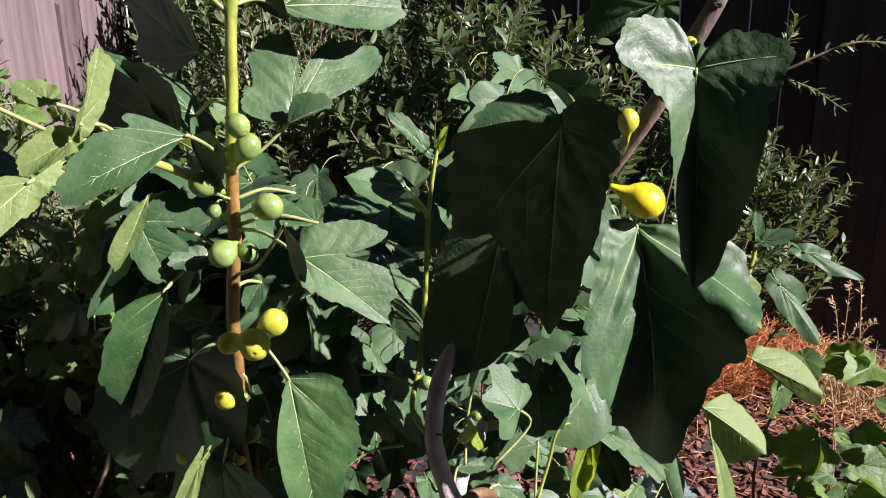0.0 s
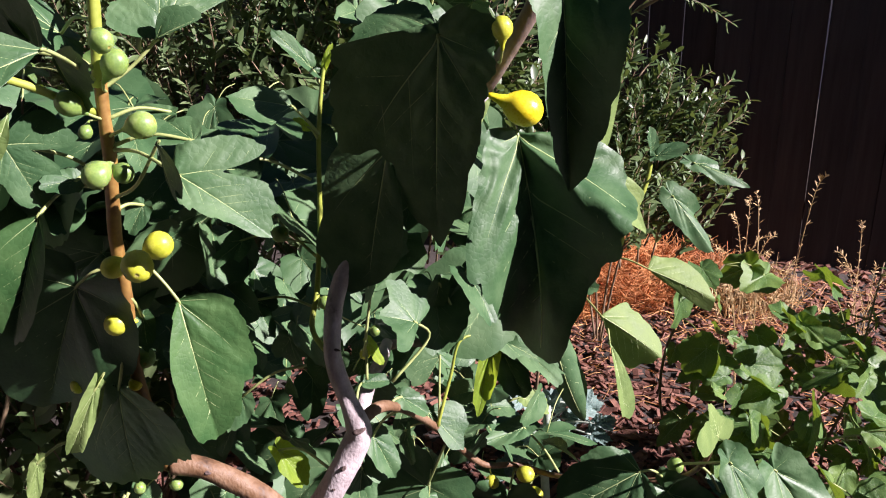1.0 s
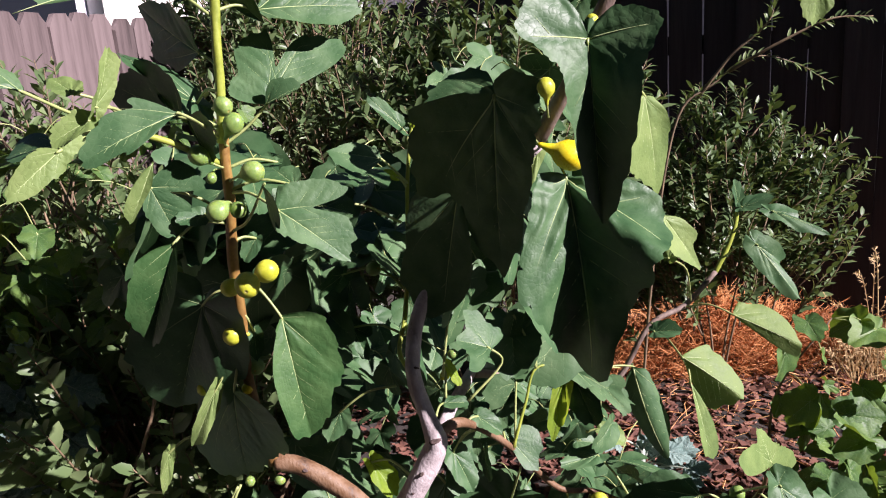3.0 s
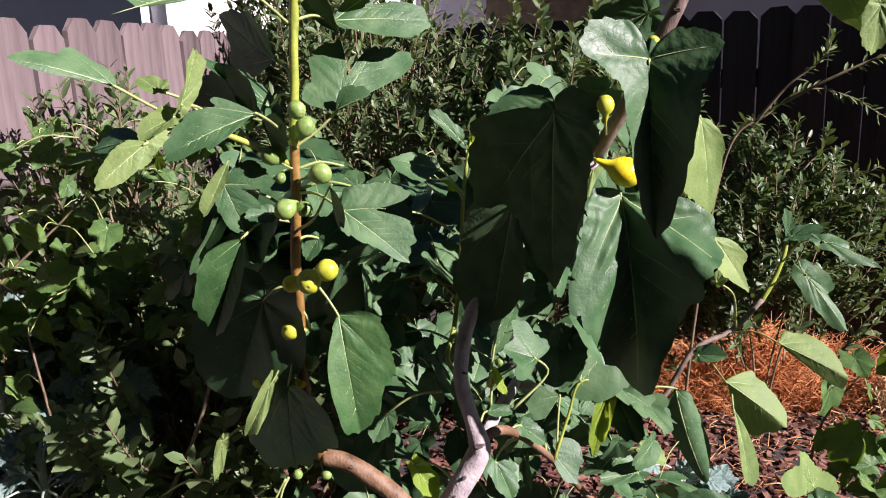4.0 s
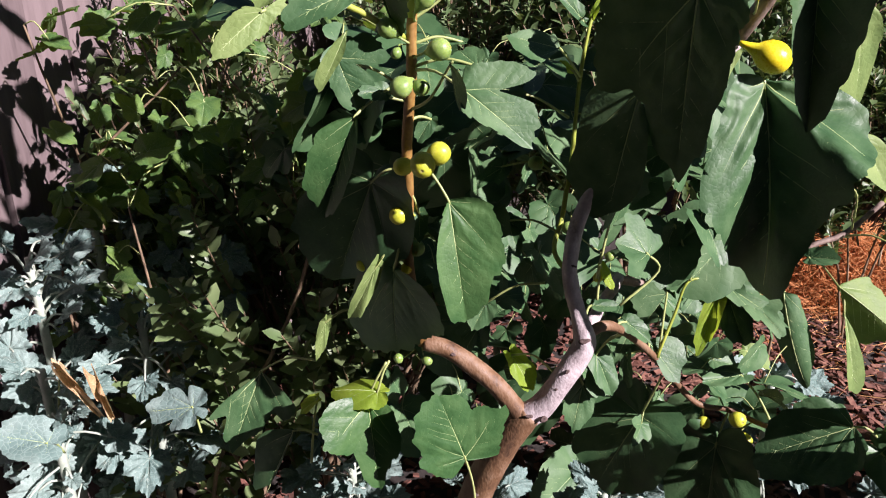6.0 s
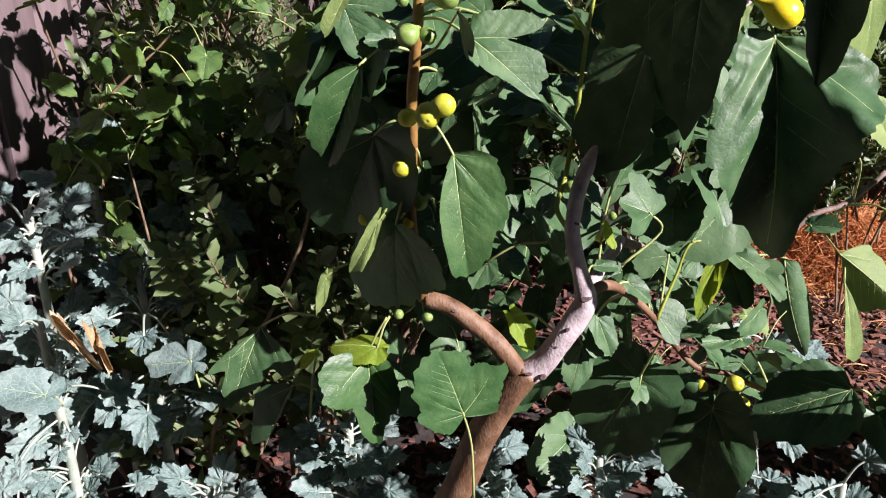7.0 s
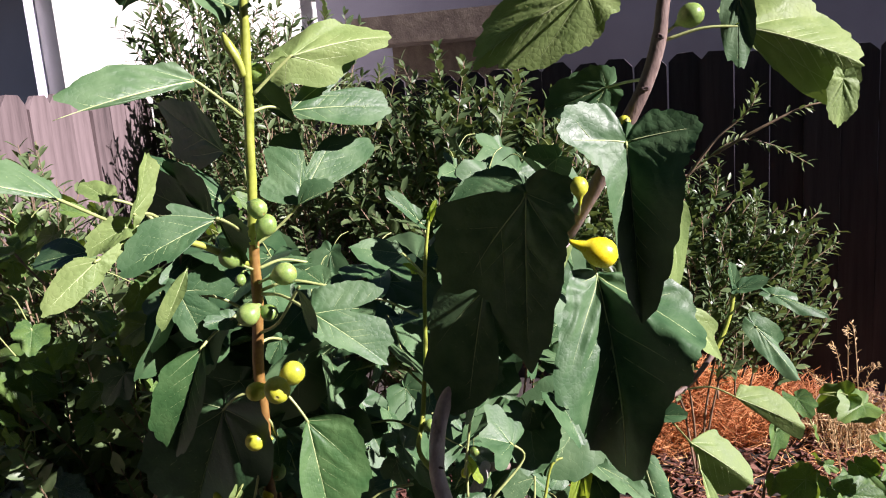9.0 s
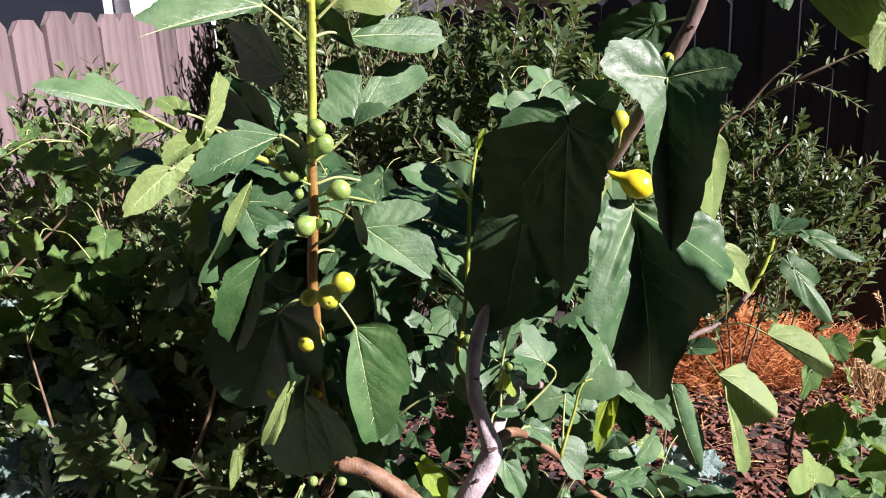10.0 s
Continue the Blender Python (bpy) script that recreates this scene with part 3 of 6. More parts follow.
# leaves along the tall shoot
fig_leaf(fig_tree, (-0.251, 0.790, 1.644), (-0.374, 0.680, 1.611), (0.145, -0.870, 0.471), None, plus=(.80, .42, .25, .17, .13, .10, .08, .08, .07, .05, .02, .03, .03, .03, .03, .03, .03, .03, .03),
         minus=(.80, .89, .72, .54, .33, .25, .20, .10, .07, .05, .05, .04, .03, .03, .03, .03, .03, .03, .03),
         fold=(-58, 4), curl=(0, 0), droop=16, stem=(-0.213, 0.840, 1.598), via=(-0.229, 0.810, 1.621), fine=True, quilt=0.022, wave=0.022)
fig_leaf(fig_tree, (-0.152, 0.850, 1.665), (-0.033, 0.930, 1.684), (0.108, -0.743, 0.660), 0.8, stem=(-0.198, 0.840, 1.624), via=(-0.176, 0.845, 1.644), fold=(-14, -58), droop=18, plus='ovate', minus='tri', mat=LEAF_PALE)
fig_leaf(fig_tree, (-0.164, 0.870, 1.601), (-0.044, 0.925, 1.596), (0.052, -0.816, 0.576), None, plus=(.99, .97, .86, .82, .95, .61, .13, .04, .03, .03, .03, .03, .03, .03, .03, .03, .03, .03, .03),
         minus=(.99, .88, .76, .45, .25, .18, .10, .03, .03, .03, .03, .03, .03, .03, .03, .03, .03, .03, .03),
         fold=(8, -6), curl=(0, 0), droop=14, stem=(-0.204, 0.840, 1.603), fine=True, bites=((25, 6, 0.42), (52, 4, 0.17)), wave=0.022)
fig_leaf(fig_tree, (-0.155, 0.868, 1.585), (-0.201, 0.860, 1.636), (-0.600, -0.750, 0.200), None, plus=(.99, .86, .43, .11, .06, .05, .03, .03, .03, .02, .02, .02, .02, .02, .03, .03, .03, .02, .02),
         minus=(.99, .93, .88, .75, .55, .16, .08, .06, .05, .03, .03, .03, .03, .02, .02, .02, .02, .02, .02),
         fold=(8, 8), curl=(0, 0), droop=20, vein=VEIN_DARK, bites=((-44.5, 4.0, 0.31),), wave=0.022)
fig_leaf(fig_tree, (-0.160, 0.855, 1.486), (-0.118, 0.920, 1.563), (0.176, -0.773, 0.610), None, plus=(1.01, .86, .79, .95, .94, .89, .76, .56, .53, .50, .47, .32, .11, .06, .05, .03, .03, .03, .03),
         minus=(1.01, 1.13, 1.23, 1.10, .18, .10, .08, .06, .05, .05, .04, .04, .04, .04, .03, .03, .03, .03, .03),
         fold=(10, -8), curl=(0, 0), droop=16, stem=(-0.222, 0.838, 1.437), via=(-0.189, 0.850, 1.459), fine=True, bites=((17, 6, 0.42), (-38, 5, 0.5), (66, 6, 0.15)), wave=0.022)
fig_leaf(fig_tree, (-0.160, 0.845, 1.486), (-0.111, 0.850, 1.505), (-0.547, -0.837, 0.050), None, plus=(.98, .93, .87, .78, .69, .52, .21, .03, .03, .03, .03, .03, .03, .03, .03, .03, .03, .03, .03),
         minus=(.98, .32, .16, .11, .08, .06, .06, .05, .05, .05, .03, .03, .03, .03, .03, .03, .03, .03, .03),
         fold=(18, 18), curl=(0, 0), droop=30, wave=0.022)
fig_leaf(fig_tree, (-0.267, 0.930, 1.553), (-0.379, 1.020, 1.624), (-0.508, -0.832, -0.224), None, plus=(1.01, .81, .71, .69, .51, .42, .16, .09, .06, .05, .04, .03, .03, .03, .03, .03, .02, .02, .02),
         minus=(1.01, .81, .66, .58, .52, .38, .33, .30, .28, .11, .06, .05, .03, .03, .03, .02, .02, .02, .02),
         fold=(6, 6), curl=(0, 0), droop=10, stem=(-0.220, 0.850, 1.519), via=(-0.245, 0.920, 1.538), fine=True, wave=0.022)
fig_leaf(fig_tree, (-0.225, 0.725, 1.493), (-0.318, 0.665, 1.452), (0.199, -0.732, 0.651), None, plus=(.99, .94, .69, .14, .03, .03, .03, .03, .03, .03, .03, .03, .03, .03, .03, .03, .03, .03, .03),
         minus=(.99, .91, .81, .69, .53, .43, .11, .06, .05, .04, .03, .03, .03, .03, .03, .03, .03, .03, .03),
         fold=(12, 8), curl=(0, 0), droop=16, stem=(-0.223, 0.838, 1.448), via=(-0.221, 0.770, 1.476), fine=True, bites=((-36, 6, 0.25), (15, 4, 0.22)), wave=0.022)
fig_leaf(fig_tree, (-0.273, 0.740, 1.436), (-0.310, 0.730, 1.364), (0.657, -0.640, 0.398), None, plus=(.98, .54, .32, .14, .09, .06, .05, .05, .04, .04, .04, .04, .04, .04, .05, .03, .03, .03, .03),
         minus=(.98, .87, .57, .27, .10, .05, .04, .03, .02, .02, .03, .03, .03, .03, .03, .03, .03, .03, .03),
         fold=(12, 12), curl=(0, 0), droop=10, mat=LEAF_PALE, wave=0.022)
fig_leaf(fig_tree, (-0.245, 0.800, 1.479), (-0.230, 0.820, 1.420), (-0.413, -0.839, 0.200), None, plus=(1.01, .90, .82, .77, .75, .72, .70, .70, .71, .64, .57, .52, .10, .06, .04, .03, .03, .03, .03),
         minus=(1.01, .42, .17, .11, .08, .07, .06, .06, .05, .05, .05, .05, .04, .03, .03, .03, .03, .03, .03),
         fold=(10, 10), curl=(0, 0), droop=10, stem=(-0.218, 0.840, 1.456), bites=((114.5, 4.0, 0.37),), wave=0.022)
fig_leaf(fig_tree, (-0.269, 0.900, 1.489), (-0.339, 0.840, 1.563), (0.210, -0.712, 0.670), 0.85, stem=(-0.216, 0.840, 1.506), plus='tri', minus='ovate', fold=(25, -25), droop=15, mat=LEAF)
fig_leaf(fig_tree, (-0.308, 0.700, 1.508), (-0.291, 0.720, 1.571), (0.950, -0.253, 0.184), 0.5, stem=(-0.291, 0.760, 1.480), fold=(25, 25), droop=10, mat=LEAF_PALE)
fig_leaf(fig_tree, (-0.352, 0.740, 1.523), (-0.385, 0.760, 1.540), (0.200, -0.480, 0.854), 0.9, stem=(-0.307, 0.780, 1.478), fold=(15, 15), mat=LEAF_PALE)
fig_leaf(fig_tree, (-0.336, 0.660, 1.468), (-0.384, 0.620, 1.422), (0.308, -0.671, 0.674), None, plus=(1.01, .87, .67, .50, .40, .32, .28, .25, .23, .23, .23, .23, .24, .26, .29, .35, .36, .37, .38),
         minus=(1.01, .92, .67, .55, .44, .35, .30, .20, .11, .08, .06, .06, .05, .06, .06, .08, .11, .21, .38),
         fold=(-30, 6), curl=(0, 0), droop=14, stem=(-0.292, 0.750, 1.466), mat=LEAF_PALE, fine=True, wave=0.022)
fig_leaf(fig_tree, (-0.371, 0.720, 1.467), (-0.446, 0.740, 1.455), (0.171, -0.500, 0.850), None, plus=(.98, .87, .79, .72, .59, .50, .43, .32, .23, .19, .16, .15, .13, .03, .03, .03, .03, .03, .03),
         minus=(.98, 1.08, 1.09, .96, .60, .03, .03, .03, .03, .03, .03, .03, .03, .03, .03, .03, .03, .03, .03),
         fold=(12, 10), curl=(0, 0), droop=10, stem=(-0.336, 0.750, 1.476), wave=0.022)
fig_leaf(fig_tree, (-0.318, 0.700, 1.494), (-0.356, 0.680, 1.474), (0.365, -0.495, 0.789), 0.85, stem=(-0.296, 0.760, 1.464), fold=(12, 12), mat=LEAF_PALE)
fig_leaf(fig_tree, (-0.363, 0.660, 1.532), (-0.447, 0.600, 1.568), (0.150, -0.450, 0.880), None, plus=(.99, .61, .19, .10, .07, .05, .05, .04, .03, .03, .03, .03, .03, .03, .03, .03, .03, .03, .03),
         minus=(.99, .89, .66, .64, .60, .38, .32, .28, .09, .03, .02, .03, .03, .03, .03, .03, .03, .03, .03),
         fold=(-35, 14), curl=(0, 0), droop=14, stem=(-0.315, 0.740, 1.481), via=(-0.340, 0.700, 1.505), fine=True, quilt=0.02, bites=((14.5, 4.0, 0.22),), wave=0.022)
tube('twig', [(-0.228, 0.842, 1.415), (-0.273, 0.790, 1.455), (-0.315, 0.740, 1.481), (-0.324, 0.720, 1.496)], (0.0045, 0.004, 0.0035, 0.002), SHOOT_GREEN, fig_tree, '', sides=8, steps=7, lumps=0.03, seed=33)
fig_leaf(fig_tree, (-0.308, 0.800, 1.397), (-0.287, 0.810, 1.329), (0.255, -0.812, 0.524), None, plus=(1.00, .94, .90, .86, .80, .64, .79, .94, .88, .79, .73, .62, .37, .10, .06, .05, .04, .03, .03),
         minus=(1.00, .91, .80, .65, .53, .41, .27, .14, .10, .07, .06, .05, .05, .05, .04, .04, .03, .03, .03),
         fold=(8, 12), curl=(0, 0), droop=14, stem=(-0.233, 0.845, 1.349), via=(-0.269, 0.840, 1.375), fine=True, bites=((53, 6, 0.42),), wave=0.022)
fig_leaf(fig_tree, (-0.254, 0.820, 1.352), (-0.282, 0.800, 1.353), (0.108, -0.770, 0.629), 0.9, stem=(-0.231, 0.845, 1.355), fold=(10, 14), mat=LEAF)
fig_leaf(fig_tree, (-0.288, 0.800, 1.325), (-0.330, 0.780, 1.201), (0.304, -0.771, 0.560), None, plus=(1.00, .91, .70, .46, .28, .15, .10, .07, .06, .05, .05, .03, .03, .03, .03, .03, .03, .03, .03),
         minus=(1.00, .94, .93, .69, .52, .43, .23, .06, .02, .03, .03, .03, .03, .03, .03, .03, .03, .03, .03),
         fold=(48, 4), curl=(0, 0), droop=18, stem=(-0.232, 0.850, 1.334), via=(-0.266, 0.830, 1.342), mat=LEAF_DEEP, fine=True, wave=0.022)
fig_leaf(fig_tree, (-0.143, 0.775, 1.365), (-0.058, 0.770, 1.296), (0.207, -0.722, 0.660), None, plus=(1.00, .96, .91, .79, .58, .82, .77, .65, .50, .42, .35, .30, .27, .05, .03, .02, .02, .03, .03),
         minus=(1.00, .78, .58, .49, .42, .35, .30, .16, .08, .05, .04, .03, .03, .02, .02, .02, .03, .03, .03),
         fold=(10, 10), curl=(0, 0), droop=16, stem=(-0.221, 0.845, 1.376), via=(-0.184, 0.810, 1.380), fine=True, bites=((41, 6, 0.34), (-40, 5, 0.12)), wave=0.022)
fig_leaf(fig_tree, (-0.160, 0.790, 1.393), (-0.145, 0.765, 1.339), (-0.691, -0.597, 0.408), None, plus=(1.00, .99, .99, .88, .79, .49, .06, .03, .03, .03, .03, .03, .03, .03, .03, .03, .03, .03, .03),
         minus=(1.00, .39, .16, .10, .08, .06, .06, .05, .05, .05, .05, .05, .03, .03, .03, .03, .03, .03, .03),
         fold=(14, 14), curl=(0, 0), droop=10, stem=(-0.228, 0.850, 1.323), via=(-0.195, 0.820, 1.344), wave=0.022)
fig_leaf(fig_tree, (-0.182, 0.860, 1.195), (-0.157, 0.840, 1.031), (0.158, -0.800, 0.579), None, plus=(1.00, .95, .82, .74, .66, .56, .49, .40, .34, .24, .10, .04, .02, .03, .03, .03, .03, .03, .03),
         minus=(1.00, .94, .64, .38, .20, .11, .06, .05, .04, .03, .03, .03, .02, .03, .03, .03, .03, .03, .03),
         fold=(6, 22), curl=(0, 0), droop=14, stem=(-0.219, 0.868, 1.247), via=(-0.198, 0.862, 1.222), mat=LEAF_DEEP, fine=True, bites=((-38, 6, 0.25),), wave=0.022)
fig_leaf(fig_tree, (-0.269, 0.870, 1.081), (-0.272, 0.885, 0.938), (-0.350, -0.850, -0.400), None, plus=(1.00, .92, .86, .82, .79, .79, .80, .74, .56, .35, .20, .13, .10, .08, .07, .06, .06, .06, .06),
         minus=(1.00, 1.06, 1.16, 1.13, 1.14, .88, .67, .56, .38, .22, .14, .10, .08, .08, .06, .06, .06, .06, .06),
         fold=(8, -6), curl=(0, 0), droop=14, stem=(-0.248, 0.875, 1.162), via=(-0.261, 0.865, 1.106), fine=True, wave=0.022)
fig_leaf(fig_tree, (-0.296, 0.875, 1.213), (-0.373, 0.920, 1.041), (-0.20, -0.86, -0.45), 1, stem=(-0.245, 0.873, 1.238), via=(-0.271, 0.865, 1.234), fold=(20, 10), droop=22, mat=LEAF, vein=VEIN_DARK)
fig_leaf(fig_tree, (-0.294, 0.865, 1.087), (-0.338, 0.860, 1.003), (0.595, -0.654, 0.468), 0.34, stem=(-0.256, 0.880, 1.127), fold=(10, 10), mat=LEAF_PALE)
fig_leaf(fig_tree, (-0.380, 0.870, 0.989), (-0.401, 0.870, 0.922), (0.595, -0.654, 0.468), 0.34, stem=(-0.330, 0.880, 1.012), fold=(10, 10), mat=LEAF_PALE)
fig_leaf(fig_tree, (-0.273, 0.845, 1.477), (-0.364, 0.865, 1.524), (-0.444, -0.878, -0.100), None, plus=(.95, 1.02, .96, .71, .23, .12, .08, .06, .05, .05, .04, .04, .04, .03, .02, .02, .03, .03, .03),
         minus=(.95, .89, .86, .83, .80, .76, .72, .64, .49, .31, .08, .05, .03, .03, .02, .02, .03, .03, .03),
         fold=(5, 5), curl=(0, 0), droop=10, stem=(-0.221, 0.840, 1.446), wave=0.022)
fig_leaf(fig_tree, (-0.209, 0.880, 1.304), (-0.226, 0.870, 1.275), (0.310, -0.792, 0.526), 0.8, stem=(-0.231, 0.855, 1.308), mat=LEAF)
fig_leaf(fig_tree, (-0.163, 0.870, 1.408), (-0.200, 0.870, 1.414), (0.204, -0.598, 0.775), 0.5, stem=(-0.219, 0.842, 1.409), mat=LEAF)
fig_leaf(fig_tree, (-0.230, 0.880, 1.169), (-0.228, 0.870, 1.130), (0.310, -0.792, 0.526), 0.7, stem=(-0.237, 0.870, 1.198), mat=LEAF)
fig_leaf(fig_tree, (-0.227, 0.870, 1.733), (-0.303, 0.920, 1.798), (0.172, -0.611, 0.772), 0.8, stem=(-0.199, 0.840, 1.705), mat=LEAF)
fig_leaf(fig_tree, (-0.169, 0.840, 1.745), (-0.080, 0.850, 1.784), (-0.032, -0.352, 0.936), 0.8, stem=(-0.197, 0.840, 1.728), mat=LEAF)

# leaves of the shoot with the ripe fig
fig_leaf(fig_tree, (0.239, 0.800, 1.537), (0.249, 0.795, 1.324), (-0.040, -0.910, 0.412), None, plus=(.99, .83, .71, .57, .49, .43, .40, .38, .38, .40, .42, .36, .28, .25, .13, .12, .11, .11, .11),
         minus=(.99, .75, .53, .40, .34, .29, .27, .28, .30, .37, .45, .43, .41, .38, .30, .26, .11, .11, .11),
         fold=(34, 34), curl=(0.1, 0.2), droop=16, base=0.4, stem=(0.262, 0.895, 1.557), wave=0.012, fine=True, quilt=0.012)
fig_leaf(fig_tree, (0.216, 0.905, 1.355), (0.240, 0.875, 1.086), (0.108, -0.853, 0.511), None, plus=(.99, .77, .66, .58, .56, .57, .54, .48, .32, .09, .05, .04, .03, .03, .03, .02, .02, .02, .02),
         minus=(.99, .88, .78, .69, .59, .42, .31, .25, .21, .19, .18, .11, .06, .04, .03, .03, .02, .02, .02),
         fold=(10, 22), curl=(-0.1, -0.15), droop=14, ridges=((34, 15, 0.46, 1), (-10, 11, -0.42, 3)), stem=(0.184, 0.945, 1.399), via=(0.202, 0.920, 1.384), wave=0.012, fine=True, quilt=0.028)
fig_leaf(fig_tree, (0.127, 0.895, 1.473), (0.122, 0.945, 1.220), (-0.437, -0.843, -0.313), None, plus=(.99, .84, .60, .47, .40, .35, .32, .30, .28, .27, .27, .27, .24, .21, .19, .11, .08, .07, .07),
         minus=(.99, .86, .72, .71, .79, .69, .62, .55, .48, .21, .13, .10, .08, .07, .06, .06, .06, .07, .07),
         fold=(4, 4), curl=(0, 0), droop=10, stem=(0.184, 0.950, 1.407), wave=0.015, fine=True, bites=((-84.5, 4.0, 0.17),))
fig_leaf(fig_tree, (0.129, 0.930, 1.474), (0.024, 0.955, 1.461), (0.400, -0.600, 0.620), None, plus=(1.00, .50, .18, .10, .07, .05, .05, .04, .03, .03, .03, .03, .03, .03, .03, .03, .03, .03, .03),
         minus=(1.00, .93, .83, .74, .63, .55, .40, .32, .03, .03, .03, .03, .03, .03, .03, .03, .03, .03, .03),
         fold=(8, 8), curl=(0, 0), droop=12, wave=0.02, fine=True, quilt=0.02)
fig_leaf(fig_tree, (0.067, 0.962, 1.335), (0.030, 0.970, 1.141), (-0.469, -0.843, -0.264), None, plus=(.99, .85, .67, .38, .15, .06, .04, .03, .02, .03, .03, .03, .03, .03, .03, .03, .03, .03, .03),
         minus=(.99, 1.00, .89, .76, .60, .52, .47, .42, .37, .13, .05, .03, .02, .02, .03, .03, .03, .03, .03),
         fold=(5, 5), curl=(0, 0), droop=10, stem=(0.130, 0.980, 1.399), wave=0.015)
fig_leaf(fig_tree, (0.334, 1.000, 1.448), (0.355, 1.030, 1.294), (0.500, -0.700, 0.500), None, plus=(.99, .79, .59, .45, .33, .23, .18, .15, .03, .03, .03, .03, .03, .03, .03, .03, .03, .03, .03),
         minus=(.99, .88, .79, .72, .68, .66, .57, .38, .24, .15, .11, .03, .03, .03, .03, .03, .03, .03, .03),
         fold=(8, 8), curl=(0, 0), droop=12, stem=(0.259, 0.905, 1.521), via=(0.303, 0.980, 1.487), mat=LEAF_PALE, wave=0.022)
fig_leaf(fig_tree, (0.364, 1.030, 1.266), (0.419, 1.030, 1.177), (0.416, -0.741, 0.527), None, plus=(1.01, .68, .64, .54, .37, .28, .11, .06, .05, .03, .03, .03, .02, .02, .02, .02, .02, .02, .02),
         minus=(1.01, .84, .72, .62, .53, .48, .20, .10, .07, .05, .05, .04, .03, .03, .03, .03, .02, .02, .02),
         fold=(14, 14), curl=(0, 0), droop=10, stem=(0.253, 0.970, 1.332), mat=LEAF_PALE, wave=0.022)
fig_leaf(fig_tree, (0.402, 0.880, 1.661), (0.550, 0.870, 1.602), (-0.049, -0.813, 0.581), 1.02, stem=(0.308, 0.888, 1.652), via=(0.354, 0.880, 1.663), plus='ovate', minus='sail', fold=(-14, -58), droop=20, mat=LEAF_PALE, fine=True, quilt=0.016)
# sheen patch of the leaf above, added as a small pale blade
fig_leaf(fig_tree, (0.516, 0.862, 1.590), (0.509, 0.858, 1.532), (0.218, -0.486, 0.846), 0.8, fold=(12, 10), droop=20, mat=LEAF_PALE, quilt=0.03, label='small pale leaf added as the sheen on the large leaf')
fig_leaf(fig_tree, (0.399, 0.890, 1.704), (0.392, 0.870, 1.610), (-0.267, -0.914, 0.306), 0.5, stem=(0.404, 0.880, 1.666), fold=(15, 15), droop=18, mat=LEAF)
fig_leaf(fig_tree, (0.224, 0.960, 1.724), (0.071, 1.000, 1.643), (0.207, -0.735, 0.646), 0.78, stem=(0.314, 0.889, 1.727), via=(0.271, 0.920, 1.737), fold=(-48, -8), droop=20, mat=LEAF_PALE, fine=True, quilt=0.014)
fig_leaf(fig_tree, (0.263, 1.050, 1.597), (0.178, 1.080, 1.566), (-0.173, -0.951, 0.256), 1.15, stem=(0.286, 0.890, 1.607), via=(0.275, 0.960, 1.604), plus='tri', minus='ovate', fold=(10, 10), droop=12, mat=LEAF)
fig_leaf(fig_tree, (0.184, 0.965, 1.388), (0.154, 0.955, 1.329), (0.402, -0.764, 0.505), 0.42, stem=(0.181, 0.950, 1.398), fold=(25, 25), mat=LEAF_PALE)

# leaves of the thin inner shoot
fig_leaf(fig_tree, (-0.049, 1.030, 1.377), (-0.121, 1.000, 1.398), (0.116, -0.610, 0.784), None, plus=(.99, .97, .94, .93, .93, .96, .27, .14, .10, .07, .06, .05, .03, .02, .02, .03, .03, .03, .03),
         minus=(.99, .88, .70, .59, .50, .39, .33, .30, .13, .06, .04, .03, .03, .02, .03, .03, .03, .03, .03),
         fold=(10, 10), curl=(0, 0), droop=10, stem=(-0.023, 1.110, 1.322), via=(-0.035, 1.070, 1.350), bites=((57.0, 4.0, 0.2),), wave=0.022)
fig_leaf(fig_tree, (-0.026, 1.120, 1.410), (-0.071, 1.100, 1.464), (0.358, -0.689, 0.630), 0.5, stem=(-0.015, 1.120, 1.383), fold=(25, 25), mat=LEAF)
fig_leaf(fig_tree, (-0.010, 1.125, 1.411), (0.003, 1.120, 1.443), (0.249, -0.797, 0.550), 0.42, stem=(-0.015, 1.120, 1.391), fold=(30, 30), mat=LEAF_YELLOW)
fig_leaf(fig_tree, (-0.037, 1.090, 1.337), (-0.055, 1.070, 1.351), (0.249, -0.797, 0.550), 0.6, stem=(-0.024, 1.110, 1.313), mat=LEAF_YELLOW)
fig_leaf(fig_tree, (-0.142, 1.100, 1.178), (-0.187, 1.070, 1.152), (0.208, -0.629, 0.749), 0.9, stem=(-0.039, 1.090, 1.149), via=(-0.084, 1.100, 1.187), plus='tri', minus='tri', mat=LEAF)
fig_leaf(fig_tree, (-0.137, 1.100, 1.084), (-0.111, 1.070, 1.038), (0.211, -0.661, 0.720), 1, stem=(-0.044, 1.070, 1.078), plus='tri', minus='tri', mat=LEAF)
fig_leaf(fig_tree, (-0.148, 1.050, 1.306), (-0.097, 1.020, 1.297), (0.211, -0.661, 0.720), 0.9, stem=(-0.039, 1.100, 1.261), mat=LEAF)
fig_leaf(fig_tree, (-0.163, 1.050, 0.954), (-0.183, 1.030, 0.913), (0.311, -0.642, 0.701), 1, stem=(-0.066, 1.060, 0.993), mat=LEAF)

